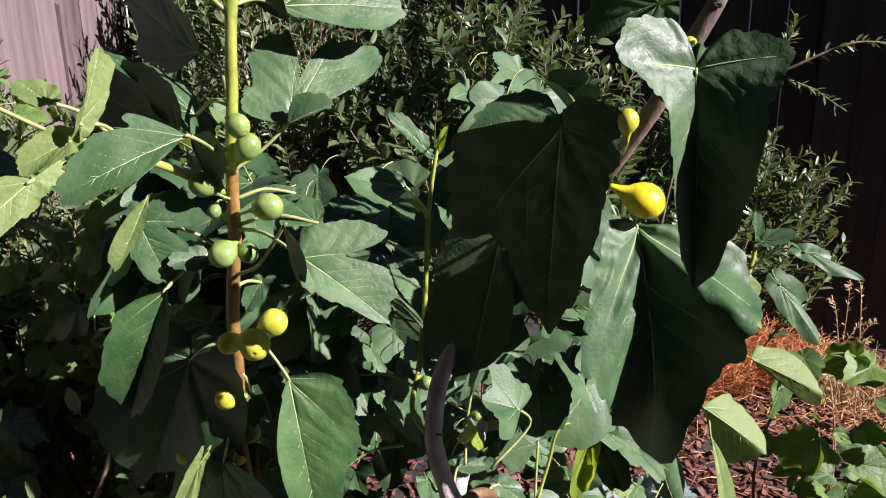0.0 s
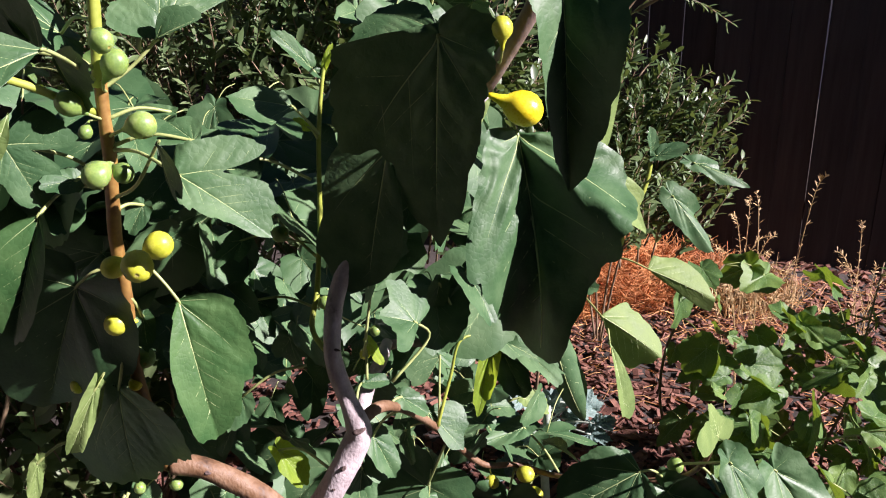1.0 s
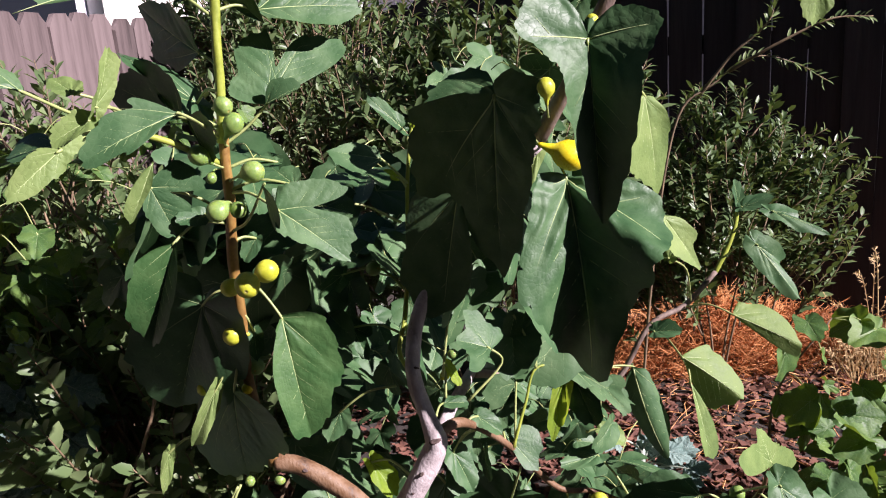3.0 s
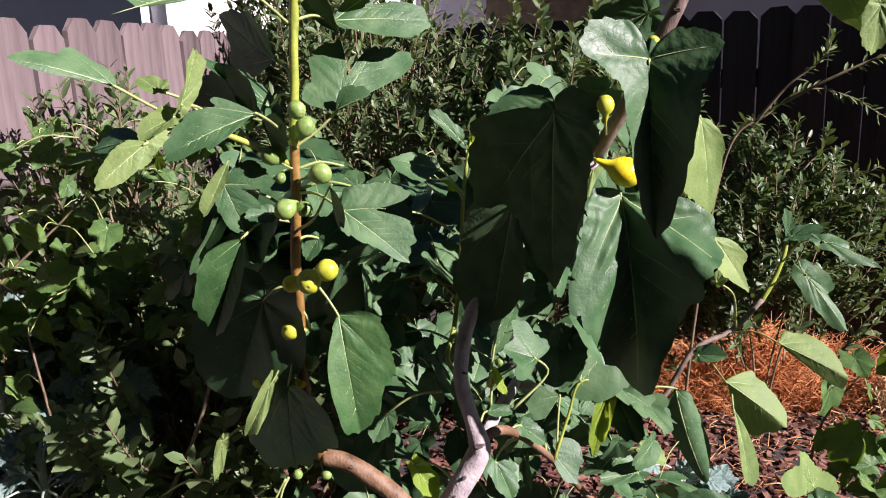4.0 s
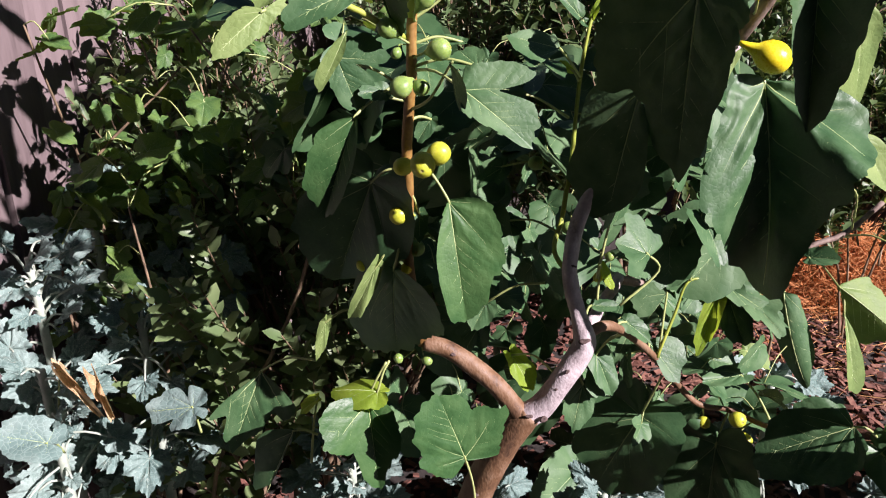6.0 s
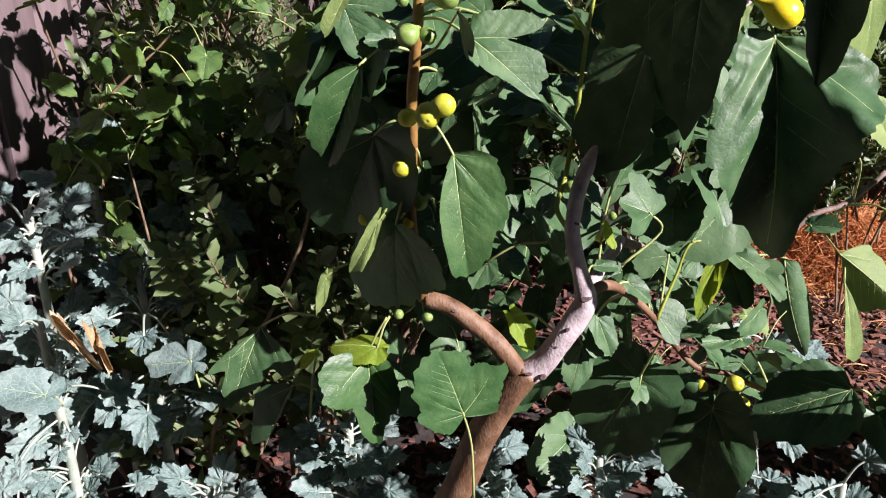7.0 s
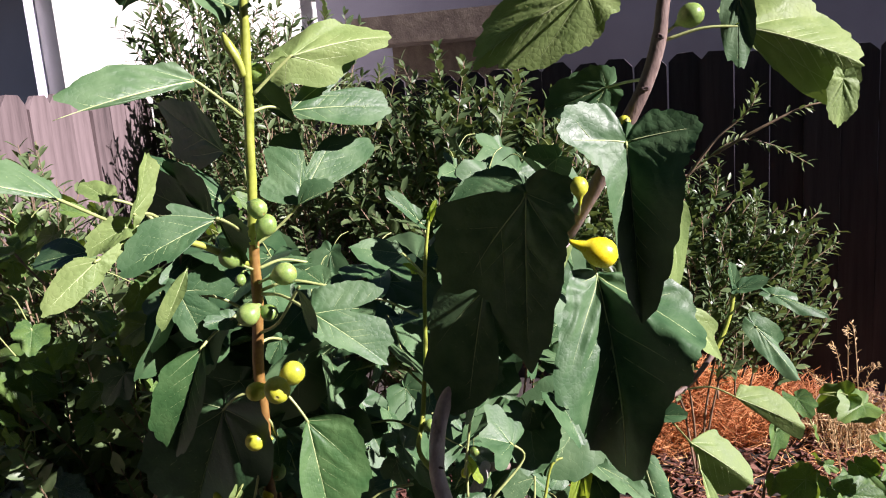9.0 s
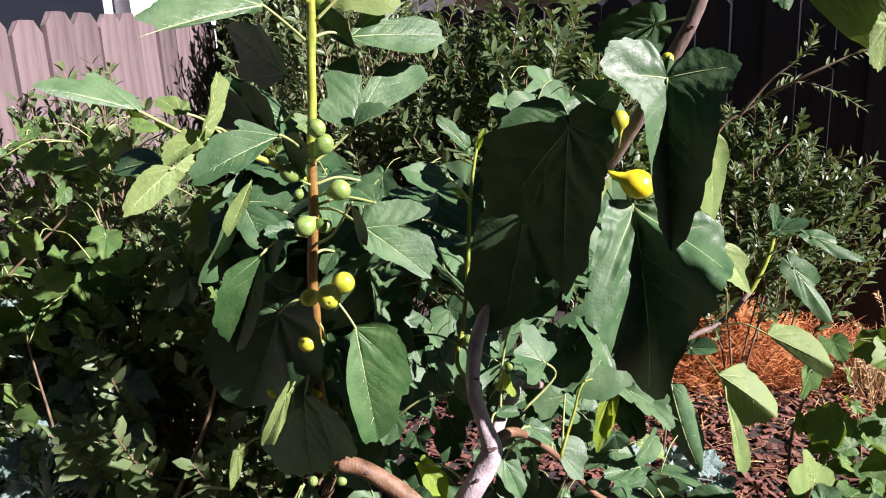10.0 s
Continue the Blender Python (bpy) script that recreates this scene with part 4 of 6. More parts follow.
# low leaves round the trunk
fig_leaf(fig_tree, (-0.327, 0.886, 0.844), (-0.308, 0.860, 0.697), (0.168, -0.646, 0.745), None, plus=(1.01, .81, .67, .58, .52, .43, .37, .30, .24, .16, .09, .06, .05, .04, .03, .03, .03, .03, .03),
         minus=(1.01, .88, .69, .59, .59, .62, .65, .62, .59, .52, .40, .22, .08, .05, .04, .03, .03, .03, .03),
         fold=(20, 26), curl=(0, 0), droop=24, stem=(-0.295, 0.895, 0.914), via=(-0.314, 0.885, 0.879), mat=LEAF_DEEP, fine=True, wave=0.022)
fig_leaf(fig_tree, (-0.308, 0.880, 0.868), (-0.391, 0.885, 0.856), (0.124, -0.536, 0.835), 0.8, stem=(-0.291, 0.897, 0.916), fold=(-30, -35), droop=35, mat=LEAF_YELLOW)
fig_leaf(fig_tree, (-0.423, 0.910, 0.823), (-0.455, 0.910, 0.795), (0.305, -0.375, 0.875), 0.7, stem=(-0.440, 0.900, 0.703), fold=(20, 20), mat=LEAF_YELLOW)
fig_leaf(fig_tree, (-0.548, 0.970, 0.830), (-0.601, 0.925, 0.682), (0.350, -0.391, 0.851), None, plus=(.99, .72, .67, .55, .49, .57, .61, .58, .03, .03, .03, .03, .03, .03, .03, .03, .03, .03, .03),
         minus=(.99, .88, .64, .74, .03, .03, .03, .03, .03, .03, .03, .03, .03, .03, .03, .03, .03, .03, .03),
         fold=(10, 12), curl=(0, 0), droop=15, stem=(-0.435, 0.950, 0.873), fine=True, wave=0.022)
fig_leaf(fig_tree, (-0.168, 0.873, 0.766), (-0.206, 0.860, 0.885), (0.151, -0.664, 0.732), None, plus=(.98, 1.01, .98, .94, .88, .66, .66, .60, .50, .43, .38, .34, .32, .06, .03, .03, .03, .03, .03),
         minus=(.98, .94, .83, .71, .80, .82, .89, .69, .58, .50, .46, .43, .10, .05, .04, .03, .03, .03, .03),
         fold=(8, 8), curl=(0, 0), droop=14, stem=(-0.155, 0.900, 0.578), via=(-0.156, 0.880, 0.703), mat=LEAF_DEEP, fine=True, label='broad shallow-lobed vine leaf with wet spots', wave=0.022)
fig_leaf(fig_tree, (-0.452, 0.870, 0.785), (-0.512, 0.860, 0.653), (0.183, -0.571, 0.801), None, plus=(.80, .23, .18, .15, .13, .12, .08, .07, .06, .05, .05, .05, .05, .05, .05, .04, .03, .03, .03),
         minus=(.80, .97, .85, .74, .61, .49, .34, .18, .10, .07, .06, .05, .04, .03, .03, .03, .03, .03, .03),
         fold=(4, 4), curl=(0, 0), droop=10, stem=(-0.420, 0.890, 0.768), wave=0.022)
fig_leaf(fig_tree, (0.105, 1.130, 0.709), (0.035, 1.090, 0.580), (-0.62, -0.74, -0.22), 1.4, stem=(0.133, 1.075, 0.827), via=(0.120, 1.100, 0.772), plus='broad', minus='broad', fold=(6, 6), droop=12, mat=LEAF)
fig_leaf(fig_tree, (0.236, 1.100, 0.686), (0.228, 1.060, 0.508), (-0.391, -0.914, -0.108), 1, stem=(0.253, 1.120, 0.742), fold=(10, 10), droop=15, mat=LEAF, vein=VEIN_DARK)
fig_leaf(fig_tree, (0.403, 0.945, 0.844), (0.265, 0.950, 0.764), (-0.550, -0.550, 0.250), None, plus=(1.00, .93, .82, .73, .66, .59, .55, .47, .41, .29, .22, .03, .03, .03, .03, .03, .03, .03, .03),
         minus=(1.00, .88, .77, .66, .58, .50, .44, .35, .28, .25, .05, .02, .03, .03, .03, .03, .03, .03, .03),
         fold=(10, 10), curl=(0, 0), droop=10, stem=(0.458, 0.970, 0.800), via=(0.426, 0.950, 0.839), fine=True, wave=0.022)
fig_leaf(fig_tree, (-0.121, 1.060, 0.852), (-0.083, 1.050, 0.791), (0.490, -0.508, 0.708), 0.72, stem=(-0.035, 0.950, 0.886), fold=(15, 15), mat=LEAF_YELLOW)
fig_leaf(fig_tree, (0.093, 1.015, 1.072), (0.044, 1.000, 1.093), (0.324, -0.524, 0.788), None, plus=(1.00, .94, .86, .81, .82, 1.03, 1.33, 1.03, .41, .27, .20, .16, .15, .13, .12, .12, .12, .12, .12),
         minus=(1.00, .98, .94, .85, 1.01, 1.26, 1.21, 1.15, .86, .82, .82, .84, .80, .74, .38, .20, .15, .13, .12),
         fold=(8, 8), curl=(0, 0), droop=10, stem=(0.056, 1.000, 0.989), via=(0.112, 1.030, 1.039), wave=0.022)
fig_leaf(fig_tree, (0.132, 1.100, 0.970), (0.102, 1.080, 0.928), (0.315, -0.467, 0.826), None, plus=(.80, .08, .05, .05, .03, .03, .03, .03, .03, .03, .03, .03, .02, .03, .03, .03, .03, .03, .03),
         minus=(.80, 1.01, 1.02, 1.06, 1.08, 1.10, 1.01, .91, .76, .57, .47, .07, .03, .02, .03, .03, .03, .03, .03),
         fold=(8, 8), curl=(0, 0), droop=10, stem=(0.125, 1.070, 0.866), wave=0.022)
fig_leaf(fig_tree, (0.168, 1.120, 1.072), (0.202, 1.120, 1.117), (0.249, -0.639, 0.728), 0.95, stem=(0.167, 1.100, 0.996), plus='tri', minus='tri', mat=LEAF)
fig_leaf(fig_tree, (0.135, 1.100, 1.091), (0.125, 1.100, 1.052), (0.249, -0.639, 0.728), 0.9, stem=(0.167, 1.100, 0.996), mat=LEAF)
fig_leaf(fig_tree, (0.049, 1.000, 1.181), (0.030, 0.990, 1.111), (0.630, -0.500, 0.590), None, plus=(.80, .42, .28, .17, .12, .10, .09, .08, .08, .07, .07, .08, .08, .06, .05, .04, .03, .03, .03),
         minus=(.80, .85, .74, .59, .50, .43, .37, .33, .31, .30, .13, .08, .06, .05, .04, .03, .03, .03, .03),
         fold=(10, 10), curl=(0, 0), droop=10, stem=(0.019, 1.000, 1.033), wave=0.022)
fig_leaf(fig_tree, (0.024, 1.020, 1.045), (0.044, 1.020, 1.008), (0.530, -0.487, 0.694), 0.6, stem=(0.021, 1.000, 0.996), mat=LEAF_YELLOW)
fig_leaf(fig_tree, (0.023, 1.030, 0.883), (0.051, 1.020, 0.819), (0.394, -0.571, 0.720), 0.8, stem=(0.060, 1.010, 0.936), mat=LEAF)
fig_leaf(fig_tree, (0.068, 1.020, 0.952), (0.105, 1.020, 0.920), (0.231, -0.554, 0.800), 0.8, stem=(0.050, 1.000, 0.952), mat=LEAF)
fig_leaf(fig_tree, (0.016, 1.050, 0.863), (0.050, 1.030, 0.805), (0.230, -0.550, 0.800), None, plus=(.91, .89, .79, .70, .64, .51, .40, .33, .15, .09, .06, .05, .05, .04, .03, .03, .03, .03, .03),
         minus=(.91, .94, .91, .89, .86, .71, .46, .15, .09, .06, .05, .04, .03, .03, .03, .03, .03, .03, .03),
         fold=(10, 10), curl=(0, 0), droop=10, stem=(0.069, 1.020, 0.932), bites=((-64.5, 4.0, 0.26),), wave=0.022)
fig_leaf(fig_tree, (0.073, 1.050, 0.876), (0.080, 1.040, 0.820), (-0.430, -0.701, 0.568), 0.45, stem=(0.109, 1.060, 0.880), mat=LEAF)
fig_leaf(fig_tree, (0.003, 1.050, 0.814), (-0.010, 1.020, 0.741), (0.394, -0.571, 0.720), 0.8, stem=(-0.022, 0.950, 0.887), mat=LEAF)
fig_leaf(fig_tree, (0.012, 1.050, 0.963), (0.053, 1.060, 0.957), (0.350, -0.391, 0.851), 0.7, stem=(0.003, 0.970, 0.969), mat=LEAF)
# backlit half of the folded leaf below, its glow put into the yellow colour
fig_leaf(fig_tree, (0.217, 1.130, 0.972), (0.190, 1.100, 0.861), (-0.024, -0.798, 0.603), 0.36, stem=(0.181, 1.120, 0.994), fold=(20, 20), mat=LEAF_YELLOW)
fig_leaf(fig_tree, (0.226, 1.140, 0.974), (0.264, 1.110, 0.882), (-0.179, -0.818, 0.547), 0.68, stem=(0.181, 1.120, 0.994), fold=(15, 12), mat=LEAF)
fig_leaf(fig_tree, (0.230, 1.140, 0.974), (0.322, 1.100, 0.927), (0.034, -0.597, 0.801), 0.55, stem=(0.181, 1.120, 0.994), fold=(15, 25), mat=LEAF)
tube('twig', [(0.122, 1.065, 0.868), (0.146, 1.090, 0.937), (0.168, 1.110, 0.992), (0.230, 1.140, 0.979)], (0.0028, 0.0025, 0.0021, 0.0016), SHOOT_GREEN, fig_tree, '', sides=8, steps=7, lumps=0.03, seed=99)
fig_leaf(fig_tree, (0.364, 1.360, 0.875), (0.426, 1.330, 0.682), (-0.750, -0.620, 0.050), None, plus=(1.01, .81, .62, .45, .33, .23, .17, .14, .06, .03, .03, .03, .03, .03, .03, .03, .03, .03, .03),
         minus=(1.01, .78, .51, .35, .19, .11, .08, .06, .05, .05, .04, .03, .03, .03, .03, .03, .03, .03, .03),
         fold=(-34, 8), curl=(-0.8, 0), droop=20, stem=(0.267, 1.300, 0.876), wave=0.022)
fig_leaf(fig_tree, (0.267, 1.120, 0.817), (0.199, 1.080, 0.821), (0.034, -0.597, 0.801), 0.6, stem=(0.319, 1.090, 0.747), via=(0.296, 1.100, 0.788), fold=(25, 25), quilt=0.02, mat=LEAF)
fig_leaf(fig_tree, (0.284, 1.200, 0.822), (0.327, 1.200, 0.792), (0.210, -0.463, 0.861), 0.9, stem=(0.255, 1.200, 0.819), mat=LEAF_PALE)
fig_leaf(fig_tree, (0.458, 1.350, 0.896), (0.572, 1.330, 0.810), (0.250, -0.600, 0.750), None, plus=(.99, .96, .86, .74, .62, .52, .46, .14, .06, .03, .02, .03, .03, .03, .03, .03, .03, .03, .03),
         minus=(.99, .98, .95, .95, .76, .19, .10, .06, .05, .04, .03, .03, .02, .03, .03, .03, .03, .03, .03),
         fold=(6, -62), curl=(0, -0.2), droop=14, stem=(0.425, 1.500, 0.910), via=(0.447, 1.440, 0.899), mat=LEAF_PALE, bites=((-44.5, 4.0, 0.36),), wave=0.022)
fig_leaf(fig_tree, (0.422, 1.450, 0.911), (0.475, 1.430, 0.917), (0.204, -0.598, 0.775), 0.9, stem=(0.425, 1.500, 0.910), mat=LEAF)
fig_leaf(fig_tree, (0.592, 1.480, 0.928), (0.716, 1.450, 0.868), (0.204, -0.598, 0.775), None, plus=(.99, .93, .84, .80, .62, .54, .40, .32, .28, .25, .13, .06, .03, .03, .02, .02, .03, .03, .03),
         minus=(.99, 1.15, .33, .10, .05, .03, .03, .02, .03, .03, .03, .03, .03, .03, .03, .03, .03, .03, .03),
         fold=(8, -58), curl=(0, 0), droop=14, stem=(0.511, 1.560, 0.922), mat=LEAF_PALE, wave=0.022)
fig_leaf(fig_tree, (0.648, 1.530, 1.065), (0.731, 1.500, 0.952), (0.257, -0.710, 0.656), 0.62, stem=(0.600, 1.605, 1.016), plus='tri', minus='ovate', fold=(14, -16), droop=14, mat=LEAF)
fig_leaf(fig_tree, (0.653, 1.450, 1.155), (0.751, 1.420, 1.113), (0.197, -0.418, 0.887), 0.55, stem=(0.625, 1.615, 1.070), plus='tri', minus='ovate', fold=(14, -14), droop=24, mat=LEAF)
fig_leaf(fig_tree, (0.639, 1.610, 1.128), (0.706, 1.600, 1.150), (0.200, -0.480, 0.854), 0.7, stem=(0.635, 1.625, 1.119), mat=LEAF)
fig_leaf(fig_tree, (0.633, 1.620, 1.133), (0.623, 1.620, 1.189), (0.303, -0.663, 0.685), 0.6, stem=(0.637, 1.630, 1.124), mat=LEAF)
fig_leaf(fig_tree, (0.424, 1.300, 1.115), (0.444, 1.300, 1.146), (0.303, -0.663, 0.685), 0.8, stem=(0.518, 1.550, 0.940), via=(0.477, 1.400, 1.059), mat=LEAF_PALE)
fig_leaf(fig_tree, (0.492, 0.900, 0.924), (0.466, 0.885, 0.989), (0.202, -0.511, 0.836), None, plus=(1.00, 1.01, .98, 1.30, 1.78, 1.54, .62, .28, .19, .15, .12, .11, .10, .09, .09, .09, .10, .10, .10),
         minus=(1.00, .86, .69, .52, .45, .43, .42, .43, .46, .51, .59, .72, .94, 1.45, 1.69, .15, .12, .10, .10),
         fold=(6, 8), curl=(0, 0), droop=10, stem=(0.494, 0.912, 0.905), mat=LEAF_PALE, fine=True, wave=0.022)
fig_leaf(fig_tree, (0.490, 0.855, 0.914), (0.538, 0.820, 0.807), (0.250, -0.551, 0.796), 0.72, stem=(0.470, 0.960, 0.840), via=(0.478, 0.900, 0.883), plus='tri', minus='ovate', fold=(10, 12), mat=LEAF)
fig_leaf(fig_tree, (0.580, 0.900, 0.861), (0.650, 0.860, 0.752), (-0.159, -0.638, 0.754), 0.78, stem=(0.520, 0.930, 0.850), fold=(12, 30), quilt=0.016, mat=LEAF)
fig_leaf(fig_tree, (0.449, 0.950, 0.800), (0.552, 0.900, 0.709), (-0.222, -0.737, 0.638), 0.62, stem=(0.456, 1.000, 0.783), mat=LEAF)
fig_leaf(fig_tree, (0.518, 0.930, 0.808), (0.506, 0.950, 0.826), (0.253, -0.585, 0.770), 0.8, stem=(0.486, 0.930, 0.856), mat=LEAF)

fig_leaf(fig_tree, (-0.138, 0.850, 1.380), (-0.175, 0.880, 1.400), (0.300, -0.750, 0.600), None, plus=(.80, .79, .79, .78, .73, .71, .71, .35, .23, .16, .13, .12, .11, .10, .10, .10, .10, .10, .10),
         minus=(.80, .75, .72, .70, .65, .62, .49, .40, .32, .24, .20, .17, .16, .17, .18, .20, .14, .11, .10),
         fold=(8, 8), curl=(0, 0), droop=10, stem=(-0.222, 0.842, 1.380), wave=0.022)
fig_leaf(fig_tree, (0.473, 1.340, 0.846), (0.506, 1.320, 0.699), (0.450, -0.750, 0.450), None, plus=(1.01, 1.01, .41, .03, .03, .03, .03, .03, .03, .03, .03, .03, .03, .03, .03, .03, .03, .03, .03),
         minus=(1.01, .93, .23, .13, .08, .06, .05, .05, .04, .04, .04, .04, .03, .03, .03, .03, .03, .03, .03),
         fold=(8, 14), curl=(0, 0), droop=14, stem=(0.470, 1.36, 0.885), mat=LEAF_PALE, bites=((-14.5, 4.0, 0.43),), wave=0.022)
fig_leaf(fig_tree, (0.106, 1.080, 0.890), (0.159, 1.060, 0.826), (0.300, -0.550, 0.750), None, plus=(1.02, .92, .85, .80, .78, .77, .66, .42, .14, .08, .06, .05, .04, .03, .03, .03, .03, .03, .03),
         minus=(1.02, .87, .76, .13, .05, .03, .03, .03, .03, .03, .03, .03, .03, .03, .03, .03, .03, .03, .03),
         fold=(10, 10), curl=(0, 0), droop=10, stem=(0.109, 1.060, 0.880), bites=((-24.5, 4.0, 0.41),), wave=0.022)
fig_leaf(fig_tree, (0.077, 1.070, 0.920), (0.056, 1.050, 0.867), (0.300, -0.550, 0.750), None, plus=(1.01, .94, .86, .82, .74, .67, .62, .59, .53, .49, .47, .47, .27, .18, .13, .03, .03, .03, .03),
         minus=(1.01, .85, .54, .29, .11, .05, .03, .03, .03, .03, .03, .03, .03, .03, .03, .03, .03, .03, .03),
         fold=(10, 12), curl=(0, 0), droop=10, stem=(0.069, 1.020, 0.932), wave=0.022)

# scars and knots on the bark
knot(fig_tree, (0.007, 0.922, 0.963), (0.028, -0.896, 0.442), 0.0068, 0.55, SCAR, 117)
knot(fig_tree, (-0.016, 0.912, 0.914), (0.046, -0.878, 0.476), 0.0038, 0.55, SCAR, 118)
knot(fig_tree, (-0.049, 0.900, 0.834), (0.070, -0.847, 0.526), 0.0060, 0.55, SCAR, 119)
knot(fig_tree, (-0.188, 0.892, 0.939), (0.182, -0.869, 0.460), 0.0040, 0.55, SCAR, 120)
knot(fig_tree, (-0.145, 0.899, 0.893), (0.146, -0.860, 0.488), 0.0032, 0.55, SCAR, 121)
knot(fig_tree, (-0.071, 0.898, 0.838), (0.087, -0.847, 0.524), 0.0048, 0.55, SCAR, 122)
knot(fig_tree, (-0.015, 0.939, 1.037), (0.046, -0.920, 0.388), 0.0028, 0.55, SCAR, 123)
knot(fig_tree, (-0.023, 0.963, 1.073), (0.113, -0.912, 0.394), 0.0029, 0.55, SCAR, 124)
knot(fig_tree, (-0.020, 0.960, 1.024), (0.109, -0.898, 0.427), 0.0024, 0.55, SCAR, 125)
knot(fig_tree, (-0.014, 0.943, 1.075), (0.045, -0.932, 0.361), 0.0032, 0.55, SCAR, 126)
knot(fig_tree, (0.281, 0.880, 1.595), (-0.222, -0.975, 0.024), 0.0048, 0.55, SCAR, 127)
knot(fig_tree, (0.300, 0.879, 1.657), (-0.239, -0.970, -0.035), 0.0048, 0.55, SCAR, 128)
knot(fig_tree, (0.235, 0.894, 1.499), (-0.177, -0.978, 0.111), 0.0040, 0.55, SCAR, 129)
knot(fig_tree, (-0.117, 0.900, 0.792), (0.119, -0.829, 0.546), 0.0040, 0.55, SCAR, 130)
knot(fig_tree, (-0.157, 0.905, 0.673), (0.141, -0.787, 0.601), 0.0040, 0.55, SCAR, 131)
knot(fig_tree, (-0.031, 0.909, 0.884), (0.057, -0.867, 0.495), 0.0024, 0.55, SCAR, 132)

# figs
fig_fruit(fig_tree, (-0.200, 0.800, 1.491), (0.699, -0.532, -0.477), 0.0117, FIG_GREEN, stalk=(-0.219, 0.838, 1.489), neck=0.2, seed=134)
fig_fruit(fig_tree, (-0.197, 0.820, 1.467), (0.573, 0.064, 0.817), 0.0134, FIG_GREEN, stalk=(-0.215, 0.840, 1.437), neck=0.5, seed=135)
fig_fruit(fig_tree, (-0.243, 0.810, 1.432), (-0.646, -0.432, 0.630), 0.0127, FIG_GREEN, stalk=(-0.223, 0.842, 1.409), neck=0.45, seed=136)
fig_fruit(fig_tree, (-0.181, 0.820, 1.405), (0.962, -0.165, 0.215), 0.0143, FIG_GREEN, stalk=(-0.221, 0.843, 1.390), neck=0.3, seed=137)
fig_fruit(fig_tree, (-0.226, 0.800, 1.362), (-0.622, -0.633, -0.461), 0.0139, FIG_GREEN, stalk=(-0.227, 0.846, 1.354), neck=0.2, seed=138)
fig_fruit(fig_tree, (-0.203, 0.810, 1.360), (0.752, -0.484, -0.449), 0.0104, FIG_GREEN, stalk=(-0.226, 0.846, 1.350), neck=0.2, seed=139)
fig_fruit(fig_tree, (-0.239, 0.830, 1.399), (-0.233, -0.590, -0.773), 0.0072, FIG_GREEN, stalk=(-0.222, 0.842, 1.405), neck=0.6, seed=140)
fig_fruit(fig_tree, (-0.197, 0.870, 1.259), (0.868, 0.008, 0.496), 0.0158, FIG_YELLOW, stalk=(-0.236, 0.865, 1.245), neck=0.3, seed=141)
fig_fruit(fig_tree, (-0.202, 0.800, 1.263), (0.167, -0.963, -0.212), 0.0167, FIG_YELLOW, stalk=(-0.236, 0.865, 1.245), neck=0.3, seed=142)
fig_fruit(fig_tree, (-0.239, 0.840, 1.248), (-0.916, -0.358, -0.180), 0.0129, FIG_YELLOW, stalk=(-0.236, 0.865, 1.243), neck=0.4, seed=143)
fig_fruit(fig_tree, (-0.254, 0.860, 1.171), (-0.913, -0.396, 0.097), 0.0130, FIG_YELLOW, stalk=(-0.239, 0.875, 1.169), neck=0.55, seed=144)
fig_fruit(fig_tree, (-0.252, 0.880, 1.082), (0.194, -0.527, -0.828), 0.0081, FIG_RIPE, stalk=(-0.241, 0.877, 1.145), neck=0.6, seed=145)
fig_fruit(fig_tree, (-0.239, 0.890, 1.111), (0.208, -0.969, -0.136), 0.0125, FIG_GREEN, stalk=(-0.240, 0.880, 1.145), neck=0.3, seed=146)
fig_fruit(fig_tree, (-0.325, 0.900, 1.075), (-0.411, -0.846, -0.339), 0.0100, FIG_YELLOW, stalk=(-0.244, 0.880, 1.126), neck=0.5, seed=147)
fig_fruit(fig_tree, (-0.086, 1.070, 1.194), (0.722, -0.643, 0.256), 0.0118, FIG_GREEN, stalk=(-0.041, 1.100, 1.166), neck=0.4, seed=148)
fig_fruit(fig_tree, (-0.031, 1.050, 1.095), (0.651, -0.693, 0.308), 0.0102, FIG_GREEN, stalk=(-0.041, 1.060, 1.080), neck=0.3, seed=149)
fig_fruit(fig_tree, (0.037, 1.000, 1.071), (0.410, -0.852, 0.325), 0.0079, FIG_GREEN, stalk=(-0.015, 0.960, 1.121), neck=0.3, seed=150)
fig_fruit(fig_tree, (-0.197, 0.860, 1.649), (0.668, -0.678, 0.305), 0.0124, FIG_GREEN, stalk=(-0.205, 0.840, 1.630), neck=0.3, seed=151)
fig_fruit(fig_tree, (0.192, 0.870, 1.480), (-0.028, -0.044, 0.999), 0.0120, FIG_YELLOW, stalk=(0.197, 0.930, 1.436), neck=0.75, label='pale yellow fig standing on its stalk', seed=152)
fig_fruit(fig_tree, (0.220, 0.895, 1.388), (0.914, -0.068, -0.399), 0.0208, FIG_RIPE, stalk=(0.181, 0.950, 1.401), neck=0.75, long=1.2, label='ripe golden yellow fig', seed=153)
fig_fruit(fig_tree, (0.251, 0.870, 1.556), (0.179, -0.121, 0.976), 0.0084, FIG_YELLOW, stalk=(0.258, 0.893, 1.535), neck=0.7, seed=154)
fig_fruit(fig_tree, (0.344, 0.900, 1.680), (0.657, -0.640, 0.398), 0.0155, FIG_GREEN, stalk=(0.306, 0.888, 1.655), neck=0.4, seed=155)
fig_fruit(fig_tree, (-0.231, 0.900, 0.920), (0.610, -0.792, 0.038), 0.0083, FIG_GREEN, stalk=(-0.238, 0.900, 0.944), neck=0.3, seed=156)
